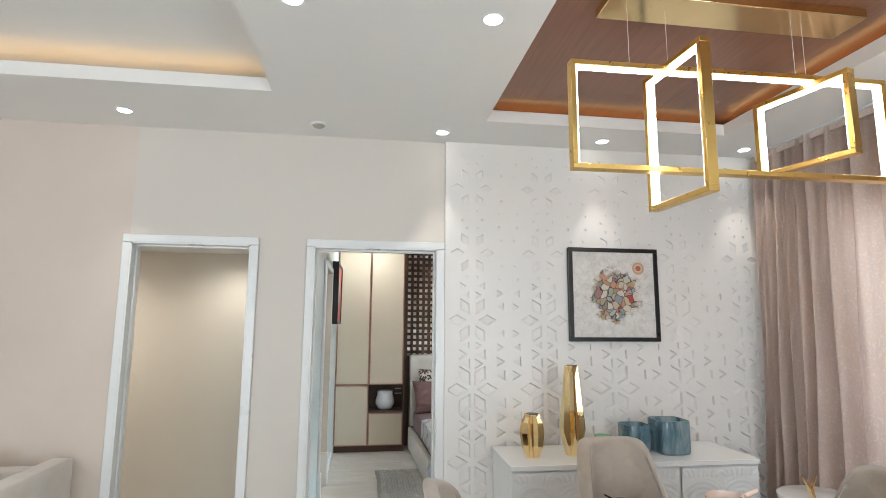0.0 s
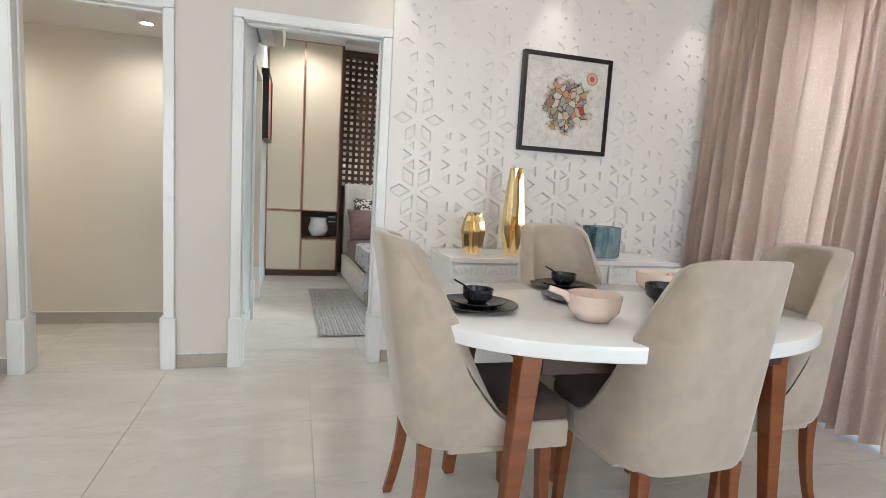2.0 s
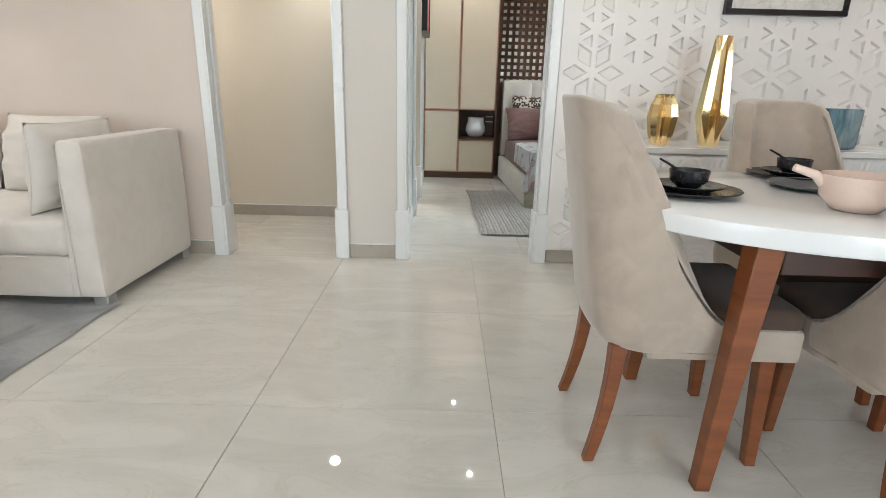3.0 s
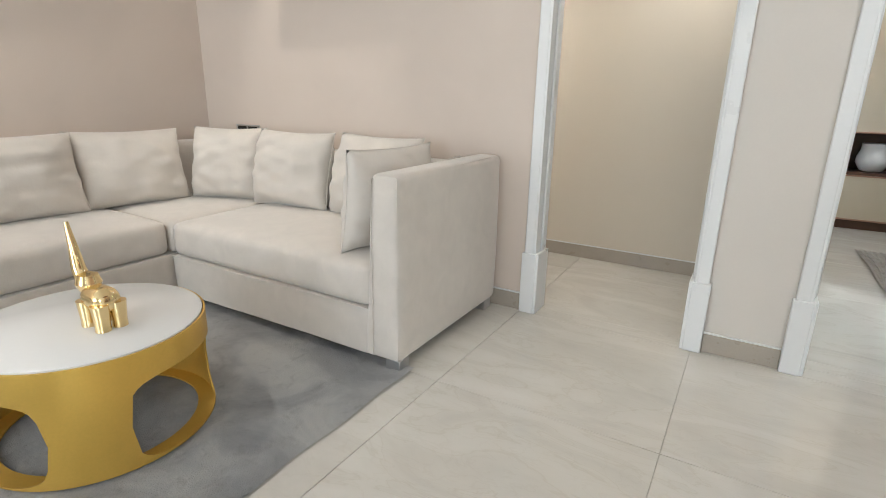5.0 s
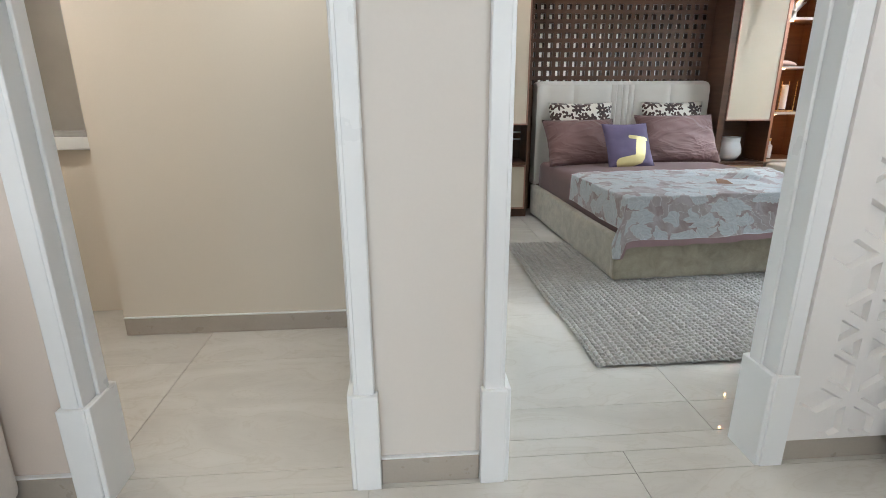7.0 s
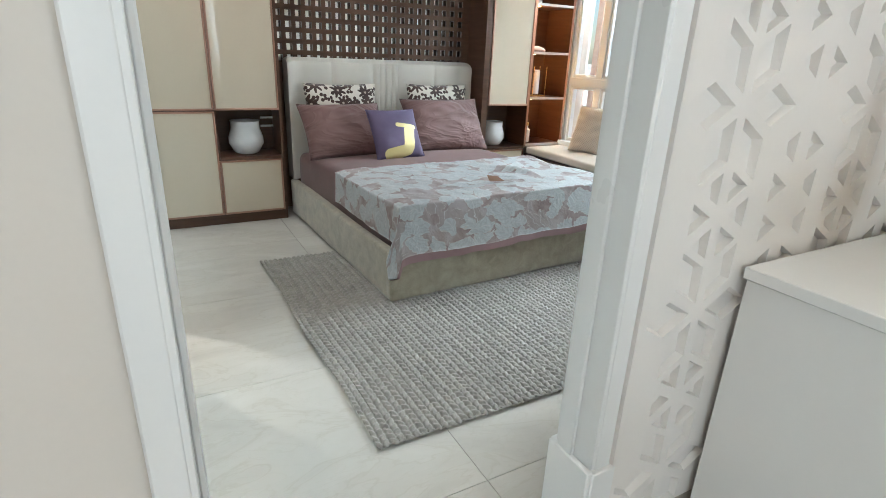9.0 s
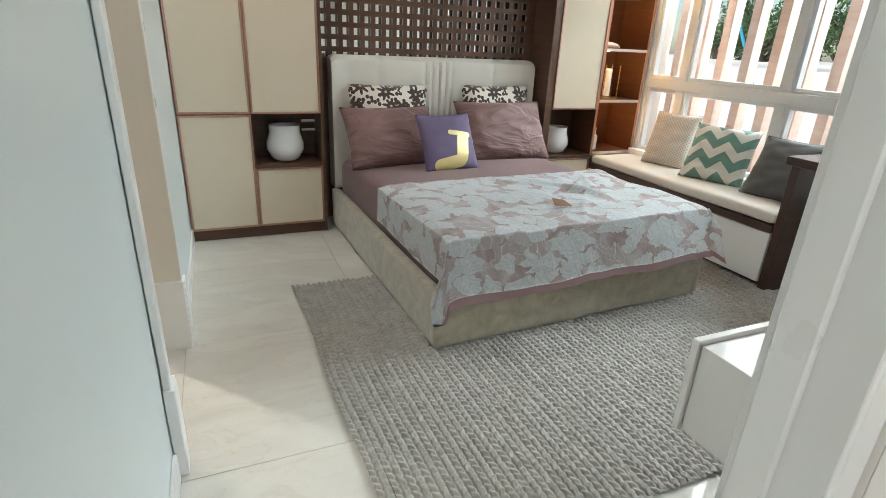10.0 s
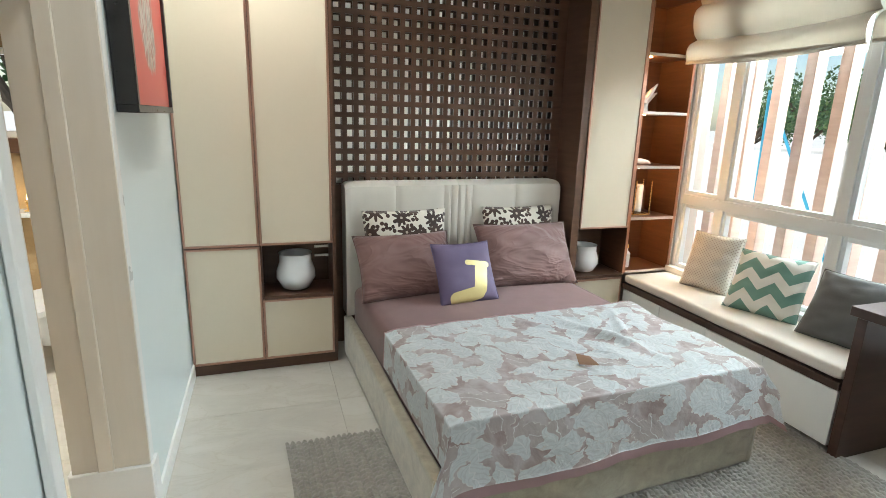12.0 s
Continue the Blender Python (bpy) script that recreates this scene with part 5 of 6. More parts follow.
def quilt_cloth():
    n = Nodes("leaf_print_quilt")
    uv = n.add("TexCoord").outputs["UV"]
    wob = n.add("TexNoise")
    wob.inputs["Scale"].default_value = 11
    n.link(uv, wob.inputs["Vector"])
    add = n.add("VectorMath")
    add.operation = "MULTIPLY_ADD"
    add.inputs[1].default_value = (0.12, 0.10, 0)
    n.link(wob.outputs["Color"], add.inputs[0])
    n.link(uv, add.inputs[2])
    warped = add.outputs[0]
    r, ang, rnd = polar_cells(n, warped, 8.2)
    # a leaf: an ellipse with toothed edge, ribs running out from its middle
    a, b = n.math("MULTIPLY", r, n.math("COSINE", ang)), n.math("MULTIPLY", r, n.math("SINE", ang))
    rib = n.math("SINE", n.math("MULTIPLY", n.math("ADD", n.math("ABSOLUTE", b), n.math("MULTIPLY", a, 0.9)), 27.0))
    e = n.math("ADD", n.math("POWER", n.math("DIVIDE", n.math("ABSOLUTE", a), 0.86), 2.0), n.math("POWER", n.math("DIVIDE", n.math("ABSOLUTE", b), 0.40), 2.0))
    e = n.math("ADD", e, n.math("MULTIPLY", rib, 0.15))
    leaf = n.math("LESS_THAN", e, 1.0)
    ground = n.ramp(n.noise(9, 3, 0.5, 0.8), [(0.40, (0.62, 0.56, 0.56)), (0.53, (0.50, 0.40, 0.39)), (0.68, (0.41, 0.305, 0.29))])
    white = n.mix(n.math("MULTIPLY", n.math("GREATER_THAN", rib, 0.45), 0.45), (0.74, 0.765, 0.77), (0.60, 0.595, 0.595))
    pale = n.mix(n.math("GREATER_THAN", rnd, 0.80), white, (0.55, 0.48, 0.47))
    vein = n.math("LESS_THAN", n.math("ABSOLUTE", b), 0.018)
    pale = n.mix(vein, pale, (0.82, 0.82, 0.82))
    col = n.mix(leaf, ground, pale)
    edge = n.math("LESS_THAN", n.math("ABSOLUTE", n.math("SUBTRACT", e, 1.06)), 0.07)
    col = n.mix(n.math("MULTIPLY", edge, 0.85), col, (0.80, 0.78, 0.74))
    s = n.add("SeparateXYZ")
    n.link(uv, s.inputs[0])
    hem = n.math("MAXIMUM", n.math("GREATER_THAN", s.outputs[1], 1.25), n.math("LESS_THAN", s.outputs[1], 0.012))
    col = n.mix(hem, col, (0.40, 0.25, 0.255))
    return n.set(color=col, rough=0.7, sheen=0.3).bump(n.noise(11, 6, 0.5, 0.7), 0.5, 0.022).mat


BM = pose(1.463, 6.955, 0, 0, 0, 2.6)
bed = thing("bed", (0, 0, 0), "upholstered double bed with mauve sheets and a tall ivory headboard", "bed")
bed.matrix_world = BM
part("side_rail", soft(-0.805, -0.745, -1.86, -0.07, 0.012, 0.275, 0.018, 0, 10), M_SUEDE, bed, "", True)
part("side_rail", soft(0.745, 0.805, -1.86, -0.07, 0.012, 0.275, 0.018, 0, 10), M_SUEDE, bed, "", True)
part("footboard", soft(-0.806, 0.806, -1.862, -1.80, 0.012, 0.277, 0.018, 0, 10), M_SUEDE, bed, "", True)
part("mattress", soft(-0.742, 0.742, -1.795, -0.09, 0.06, 0.485, 0.06, 0.015, 14), M_MAUVE, bed, "mattress in a mauve satin sheet", True)
# headboard with upright channels in its middle
head = bmesh.new()
cols = [-0.785, -0.44, -0.10, -0.05, 0.0, 0.05, 0.10, 0.44, 0.785]
NXH = 120


def head_front(u, v):
    x = -0.785 + 1.57 * u
    z = 0.28 + 0.875 * v
    k = max(i for i in range(8) if cols[i] <= x + 1e-6)
    f = (x - cols[k]) / (cols[k + 1] - cols[k])
    puff = 0.022 * (1 - abs(2 * f - 1) ** (8 if cols[k + 1] - cols[k] > 0.2 else 2.5))
    wing = 0.05 * max(0, (abs(x) - 0.66) / 0.125) ** 2
    top = 0.03 * max(0, (v - 0.95) / 0.05) ** 2
    drop = 0.04 * max(0, (abs(x) - 0.74) / 0.045) ** 2 * max(0, v - 0.5)
    return (x, -0.062 - puff * (1 - max(0, v - 0.96) / 0.04) - wing + top, z - drop)


front_g = [[head.verts.new(head_front(i / NXH, j / 30)) for i in range(NXH + 1)] for j in range(31)]
back_g = [[head.verts.new((p.co.x, 0.02, p.co.z)) for p in (front_g[0][i], front_g[30][i])] for i in range(NXH + 1)]
for j in range(30):
    for i in range(NXH):
        head.faces.new((front_g[j][i], front_g[j][i + 1], front_g[j + 1][i + 1], front_g[j + 1][i]))
for i in range(NXH):
    head.faces.new((front_g[30][i], front_g[30][i + 1], back_g[i + 1][1], back_g[i][1]))
    head.faces.new((back_g[i][0], back_g[i][1], back_g[i + 1][1], back_g[i + 1][0]))
for i in (0, NXH):
    head.faces.new([front_g[j][i] for j in range(31)] + [back_g[i][1], back_g[i][0]])
part("headboard", head, M_LEATHER, bed, "ivory leather headboard with upright channels", True)

# quilt
QX, QY0, QY1 = 0.768, -0.95, -1.845


def quilt_place(u, v):
    s = -0.985 + u * 1.885
    y_len = v * 1.30
    left, right = -0.757, QX
    x = max(left, min(right, s))
    over = max(0.0, s - right, left - s)
    z, y = 0.515, QY0 - y_len
    foot = max(0.0, QY1 - y)
    y = max(y, QY1)
    edge = 0.05
    z -= 0.012 * max(0.0, (edge - min(s - left, right - s)) / edge) ** 2 * (over == 0)
    z -= 0.012 * max(0.0, (edge - (y - QY1)) / edge) ** 2 * (foot == 0)
    z -= over * (0.9 if s < 0 else 0.80) + foot * (0.74 - 0.15 * u)
    x += over * 0.2 if s > 0 else -over * (0.03 + 0.30 * min(1, foot / 0.08))
    y -= foot * (0.14 + 0.10 * u)
    if over > 0 and foot > 0 and s > 0:
        x += 0.30 * min(over, foot)
        y -= 0.25 * min(over, foot)
        z += 0.45 * min(over, foot)
    z += 0.010 * noise.noise((s * 4.5, y_len * 4.5, 2)) + 0.006 * noise.noise((s * 13, y_len * 10, 5))
    for c, slope, mid, wide, tall in ((0.28, 0.4, 0.42, 0.030, 0.036), (0.05, 0.9, 0.20, 0.022, 0.016), (0.46, -0.5, 0.30, 0.025, 0.018), (-0.35, 0.5, 0.55, 0.022, 0.010), (0.10, -0.8, 0.70, 0.025, 0.010)):
        z += tall * math.exp(-((s - c - slope * (y_len - mid)) / wide) ** 2) * math.exp(-((y_len - mid) / 0.20) ** 2)
    if foot > 0:
        y += 0.010 * math.sin(s * 9 + 1) * min(1, foot / 0.2)
    if over > 0 and s > 0:
        x += 0.008 * math.sin(y_len * 15)
    return (x, y, max(z, 0.16))


def sheet_uv(nx, ny, place, du, dv):
    bm = bmesh.new()
    layer = bm.loops.layers.uv.new("UVMap")
    g = [[bm.verts.new(place(i / nx, j / ny)) for i in range(nx + 1)] for j in range(ny + 1)]
    for j in range(ny):
        for i in range(nx):
            f = bm.faces.new((g[j][i], g[j][i + 1], g[j + 1][i + 1], g[j + 1][i]))
            for loop, (a, b) in zip(f.loops, ((i, j), (i + 1, j), (i + 1, j + 1), (i, j + 1))):
                loop[layer].uv = (a / nx * du, b / ny * dv)
    return bm


quilt = thing("quilt", (0, 0, 0), "pale leaf-print quilt with a mauve hem spread over the bed", "quilt")
quilt.matrix_world = BM
bm = sheet_uv(130, 92, lambda u, v: quilt_place(u, v * 0.962), 2.02, 1.25)
bmesh.ops.solidify(bm, geom=bm.faces, thickness=-0.006)
q = part("cloth", bm, quilt_cloth(), quilt, "", True, False)
q.data.shade_smooth()
bm = heightfield(130, 6, lambda u, v: quilt_place(u, 0.9625 + v * 0.0375))
bmesh.ops.solidify(bm, geom=bm.faces, thickness=-0.009)
part("hem", bm, mottled("rose_mauve_hem", (0.42, 0.27, 0.275), 0.06, 6, 160, 0.5, 0.1), quilt, "plain mauve hem", True)

# a turned-back corner of the lining
inv = BM.inverted()
bm = bmesh.new()
vs = [bm.verts.new(inv @ Vector(p)) for p in ((1.48, 5.34, 0.530), (1.565, 5.31, 0.530), (1.55, 5.365, 0.548), (1.505, 5.41, 0.548), (1.525, 5.35, 0.550))]
for a, b, c in ((0, 1, 4), (1, 2, 4), (2, 3, 4), (3, 0, 4)):
    bm.faces.new((vs[a], vs[b], vs[c]))
bmesh.ops.solidify(bm, geom=bm.faces[:], thickness=0.004)
part("turned_corner", bm, mottled("rust_lining", (0.36, 0.20, 0.12), 0.08, 8, 150, 0.6, 0.1), quilt, "rust-coloured lining turned up in a fold", True)

# pillows


def floral_cloth():
    n = Nodes("dark_flower_print")
    sx = n.add("SeparateXYZ")
    n.link(n.coords, sx.inputs[0])
    flat = n.add("CombineXYZ")
    n.link(sx.outputs[0], flat.inputs[0])
    n.link(sx.outputs[2], flat.inputs[1])
    r, ang, rnd = polar_cells(n, flat.outputs[0], 8.0)
    flower = n.math("LESS_THAN", r, n.math("ADD", 0.37, n.math("MULTIPLY", n.math("COSINE", n.math("MULTIPLY", ang, 8.0)), 0.14)))
    r2, ang2, _ = polar_cells(n, flat.outputs[0], 17.0, 0.7)
    leaf = n.math("LESS_THAN", r2, n.math("MULTIPLY", n.math("ABSOLUTE", n.math("COSINE", ang2)), 0.44))
    dark = n.mix(n.math("LESS_THAN", r, 0.07), n.mix(rnd, (0.026, 0.010, 0.007), (0.062, 0.025, 0.015)), (0.40, 0.33, 0.27))
    col = n.mix(n.math("MAXIMUM", flower, leaf), (0.60, 0.56, 0.49), dark)
    return n.set(color=col, rough=0.75, sheen=0.2).bump(n.noise(300, 2), 0.2, 0.001).mat


def stag_cloth():
    n = Nodes("purple_cushion_gold_print")
    s = n.add("SeparateXYZ")
    n.link(n.coords, s.inputs[0])

    def stroke(x0, z0, x1, z1, r):
        """A bar with round ends."""
        dx, dz = x1 - x0, z1 - z0
        px, pz = n.math("SUBTRACT", s.outputs[0], x0), n.math("SUBTRACT", s.outputs[2], z0)
        h = n.math("DIVIDE", n.math("ADD", n.math("MULTIPLY", px, dx), n.math("MULTIPLY", pz, dz)), dx * dx + dz * dz)
        h = n.math("MINIMUM", n.math("MAXIMUM", h, 0.0), 1.0)
        ex, ez = n.math("SUBTRACT", px, n.math("MULTIPLY", h, dx)), n.math("SUBTRACT", pz, n.math("MULTIPLY", h, dz))
        return n.math("LESS_THAN", n.math("ADD", n.math("MULTIPLY", ex, ex), n.math("MULTIPLY", ez, ez)), r * r)
    f = stroke(-0.10, 0.035, 0.05, 0.06, 0.038)
    for row in ((0.06, 0.08, 0.085, 0.20, 0.042), (0.0, 0.245, 0.13, 0.225, 0.016)):
        f = n.math("MAXIMUM", f, stroke(*row))
    col = n.mix(f, n.ramp(n.noise(5, 4), [(0.3, (0.085, 0.06, 0.12)), (0.7, (0.12, 0.09, 0.16))]), (0.62, 0.52, 0.24))
    return n.set(color=col, rough=n.math("SUBTRACT", 0.75, n.math("MULTIPLY", f, 0.35)), metal=n.math("MULTIPLY", f, 0.4)).bump(n.noise(250, 2), 0.25, 0.001).mat


def chevron_cloth():
    n = Nodes("green_chevron_cloth")
    s = n.add("SeparateXYZ")
    n.link(n.coords, s.inputs[0])
    tri = n.math("PINGPONG", n.math("ADD", s.outputs[0], 1.0), 0.075)
    ph = n.math("FRACT", n.math("MULTIPLY", n.math("ADD", s.outputs[2], n.math("MULTIPLY", tri, 0.9)), 7.2))
    f = n.math("LESS_THAN", ph, 0.5)
    col = n.mix(f, (0.68, 0.66, 0.60), (0.14, 0.27, 0.22))
    return n.set(color=col, rough=0.8, sheen=0.3).bump(n.noise(300, 2), 0.25, 0.001).mat


def dotted_cloth():
    n = Nodes("pale_dotted_cloth")
    s = n.add("SeparateXYZ")
    n.link(n.coords, s.inputs[0])
    a = n.math("PINGPONG", n.math("ADD", n.math("ADD", s.outputs[0], s.outputs[2]), 2.0), 0.011)
    b = n.math("PINGPONG", n.math("ADD", n.math("SUBTRACT", s.outputs[0], s.outputs[2]), 2.0), 0.011)
    f = n.math("LESS_THAN", n.math("ADD", a, b), 0.006)
    return n.set(color=n.mix(f, (0.58, 0.53, 0.47), (0.34, 0.29, 0.25)), rough=0.8).bump(n.noise(300, 2), 0.25, 0.001).mat


M_FLORAL = floral_cloth()


def on_bed(x, y, z, lean, turn=0):
    return BM @ pose(x, y, z, lean, 0, turn)


cushion(0.57, 0.46, 0.14, on_bed(-0.40, -0.21, 0.53, -12), M_FLORAL, "cream pillow printed with dark brown flowers against the headboard", 11, "printed pillows", "pillow", 0.008)
cushion(0.57, 0.46, 0.14, on_bed(0.44, -0.21, 0.53, -12), M_FLORAL, "cream pillow printed with dark brown flowers against the headboard", 12, "printed pillows", "pillow", 0.008)
cushion(0.64, 0.43, 0.17, on_bed(-0.44, -0.45, 0.485, -34, 3), M_CRUMPLED, "crumpled mauve satin pillow leaning on a printed one", 13, "mauve pillows", "pillow", 0.03)
right_pillow = cushion(0.70, 0.46, 0.17, on_bed(0.40, -0.45, 0.485, -33, -3), M_CRUMPLED, "crumpled mauve satin pillow leaning on a printed one", 17, "mauve pillows", "pillow", 0.03)
bm = box(0.225, 0.262, -0.078, -0.072, 0.085, 0.135)
part("tag", bm, M_TRIM, right_pillow, "small white care tag")
cushion(0.39, 0.39, 0.12, on_bed(-0.145, -0.66, 0.487, -31, 2), stag_cloth(), "small purple cushion with a plain gold print", 15, "", "cushion", 0.01)

# ---- window seat and desk ----
M_SEATPAD = woven("cream_bench_cloth", (0.68, 0.63, 0.56), 0.05, 420, 0.85, 6, 0.3, 0.25)
BX = 2.775
bench = thing("window_bench", (2.98, 5.9, 0), "long white-drawered window bench with a dark band and cream seat pad", "bench")
part("carcass", box(BX + 0.022, BED_R - 0.001, 5.09, 6.72, 0.04, 0.345), M_LACQUER, bench)
part("toe_kick", box(BX + 0.05, BED_R - 0.001, 5.09, 6.72, 0, 0.039), M_DARK, bench, "dark toe kick")
ys = [5.09, 5.50, 5.91, 6.32, 6.72]
for a, b in zip(ys, ys[1:]):
    part("drawer_front", box(BX + 0.002, BX + 0.021, a + 0.002, b - 0.002, 0.042, 0.338, 0.002), M_LACQUER, bench, "plain white drawer front")
part("band", box(BX - 0.012, BED_R - 0.001, 5.085, 6.725, 0.346, 0.388, 0.002), M_WOOD_DARK, bench, "dark wood band")
part("seat_pad", soft(BX - 0.002, BED_R - 0.003, 5.09, 6.72, 0.389, 0.455, 0.022, 0.008, 14), M_SEATPAD, bench, "cream fabric seat pad")
cushion(0.35, 0.41, 0.13, pose(3.05, 6.24, 0.455, -20, 0, -74), dotted_cloth(), "pale dotted cushion on the window bench", 21, "bench cushions")
cushion(0.42, 0.40, 0.14, pose(3.00, 5.76, 0.455, -28, 0, -70), chevron_cloth(), "green and white chevron cushion on the window bench", 22, "bench cushions")
cushion(0.42, 0.40, 0.14, pose(3.02, 5.30, 0.455, -30, 0, -80), woven("charcoal_cloth", (0.10, 0.10, 0.10), 0.15, 400, 0.85), "charcoal cushion at the end of the bench", 23, "bench cushions")
desk = thing("desk", (2.95, 4.6, 0), "dark brown built-in desk beside the window bench", "desk")
part("side_panel", box(2.775, BED_R - 0.001, 5.035, 5.08, 0, 0.738, 0.002), M_WOOD_DARK, desk)
part("desktop", box(2.72, BED_R - 0.001, 3.612, 5.082, 0.74, 0.785, 0.002), M_WOOD_DARK, desk)
part("side_panel", box(2.775, BED_R - 0.001, 3.612, 3.65, 0, 0.738, 0.002), M_WOOD_DARK, desk)

# wall-hung white console behind the door wall
console = thing("wall_console", (1.75, 3.9, 0.3), "white wall-hung console with a raised front edge", "console")
part("body", box(1.07, 2.6, 3.612, 4.065, 0.30, 0.565, 0.002), M_LACQUER, console)
part("front", box(1.06, 2.61, 4.067, 4.088, 0.295, 0.578, 0.002), M_LACQUER, console, "white front panel")
bx = thing("box", (1.34, 3.82, 0.565), "small white box on the console", "box")
part("box_body", box(-0.09, 0.09, -0.08, 0.08, 0, 0.075, 0.004), M_LACQUER, bx, "", True)

# knitted wool rug: rows of plump stitches with deep gaps between the rows
def braid(u, v):
    x, y = 0.25 + 2.58 * u, 4.105 + 1.775 * v
    row = x / 0.0272 + 0.22 * noise.noise((x * 1.6, y * 1.6, 7))
    k = math.floor(row)
    f = row - k
    lean = 0.55 if k % 2 else -0.55
    ph = y / 0.029 + 7.31 * math.sin(k * 12.9898) + lean * (f - 0.5) + 0.6 * noise.noise((x * 4, y * 4, 0))
    twist = 0.5 + 0.5 * math.cos(2 * math.pi * ph)
    ridge = max(0.0, 1 - abs(2 * f - 1) ** 4) ** 0.5
    z = 0.001 + 0.016 * ridge * (0.55 + 0.45 * twist ** 0.6) * (1 + 0.35 * noise.noise((k * 1.7, ph, 4))) + 0.003 * noise.noise((x * 60, y * 45, 9)) + 0.004 * noise.noise((x * 1.2, y * 1.2, 3))
    end = min(v, 1 - v)
    yy = y + (0.016 * (math.sin(math.pi * f) - 0.5) * (1 if v > 0.5 else -1) if end < 0.006 else 0)
    xx = x + 0.05 * (1 - v) * (1 - u) + 0.006 * math.sin(y * 6) * (1 if u < 0.02 else 0.3)
    return (xx, yy, max(0.002, z))


M_WOOL = woven("undyed_braided_wool", (0.325, 0.307, 0.278), 0.28, 260, 0.95, 30, 0.3, 0.7)
brug = thing("braided_rug", (1.55, 5.0, 0), "chunky knitted grey-beige wool rug under the bed", "rug")
r = part("weave", heightfield(860, 470, braid), M_WOOL, brug, "", False, False)
r.data.shade_smooth()

# ---- pictures and fixtures on the bedroom's west wall ----


def red_paint():
    n = Nodes("red_painting")
    sp = n.add("VectorMath")
    sp.operation = "LENGTH"
    m = n.add("Mapping")
    m.inputs["Scale"].default_value = (5.5, 1, 4.2)
    n.link(n.coords, m.inputs["Vector"])
    n.link(m.outputs[0], sp.inputs[0])
    f = n.ramp(n.math("MULTIPLY", n.math("ADD", sp.outputs["Value"], n.math("MULTIPLY", n.noise(9, 5), 0.9)), 0.5), [(0.55, (1, 1, 1)), (0.63, (0, 0, 0))])
    strokes = n.ramp(n.noise((60, 5, 12), 6), [(0.4, (0.32, 0.12, 0.10)), (0.5, (0.55, 0.50, 0.46)), (0.6, (0.28, 0.26, 0.25))])
    return n.set(color=n.mix(f, (0.60, 0.10, 0.085), strokes), rough=0.4).mat


picture((BED_L + 0.002, 6.0, 1.875), 0.74, 0.66, 90, red_paint(), "red abstract painting in a deep black frame", None, 0.07)
ac = thing("air_conditioner", (-0.16, 4.95, 2.34), "white split air conditioner high on the bedroom wall", "air conditioner")
part("housing", soft(-0.249, -0.03, 4.52, 5.38, 2.34, 2.62, 0.04, 0, 8), M_LACQUER, ac)
part("louvre", box(-0.12, -0.04, 4.57, 5.33, 2.332, 2.342, 0.003), M_BASE, ac, "grey outlet louvre")
sw = thing("light_switch", (BED_L, 3.88, 1.35), "small dark wall switch beside the bathroom doorway", "switch")
part("plate", box(-0.249, -0.235, 3.862, 3.898, 1.31, 1.39, 0.002), M_FRAME, sw)

# ---- bedroom window ----
M_WINF = mottled("white_window_frame", (0.80, 0.825, 0.83), 0.015, 2, 80, 0.35, 0.03)
M_GLASS = Nodes("window_glass").set(color=(1, 1, 1), rough=0.0, trans=1.0, ior=1.05).mat
win = thing("window_1", (3.3, 5.4, 0.47), "wide cream-framed window above the bench", "window", "", "structure")
Y0, Y1, Z0, Z1 = 4.0, 6.74, 0.47, 2.42
mull = [(6.70, 6.74), (6.325, 6.385), (5.51, 5.565), (4.75, 4.80), (4.0, 4.04)]
bm = boxes(*[(3.215, 3.285, a, b, Z0, Z1) for a, b in mull], bevel=0.003)
part("mullion", bm, M_WINF, win)
part("transom", boxes((3.205, 3.285, Y0 + 0.04, Y1 - 0.04, 0.995, 1.065), bevel=0.003), M_WINF, win)
part("window_sill", box(3.16, 3.3, Y0, Y1, 0.455, 0.50, 0.004), M_WINF, win)
part("window_head", box(3.215, 3.285, Y0 + 0.04, Y1 - 0.04, 2.38, 2.42), M_WINF, win)
for (a0, a1), (b0, b1) in zip(mull[1:], mull):
    for z0, z1 in ((0.50, 0.994), (1.066, 2.379)):
        sash = part("sash", boxes((3.225, 3.27, a1 + 0.001, a1 + 0.026, z0, z1), (3.225, 3.27, b0 - 0.026, b0 - 0.001, z0, z1), (3.225, 3.27, a1 + 0.026, b0 - 0.026, z0, z0 + 0.028), (3.225, 3.27, a1 + 0.026, b0 - 0.026, z1 - 0.028, z1), bevel=0.002), M_WINF, win)
        g = part("pane", box(3.246, 3.250, a1 + 0.026, b0 - 0.026, z0 + 0.028, z1 - 0.028), M_GLASS, sash, "clear glass pane")
        g.visible_shadow = False

# fabric blinds, drawn up
M_BLIND = woven("taupe_linen_blind", (0.44, 0.40, 0.34), 0.04, 380, 0.8, 4, 0.3, 0.25)


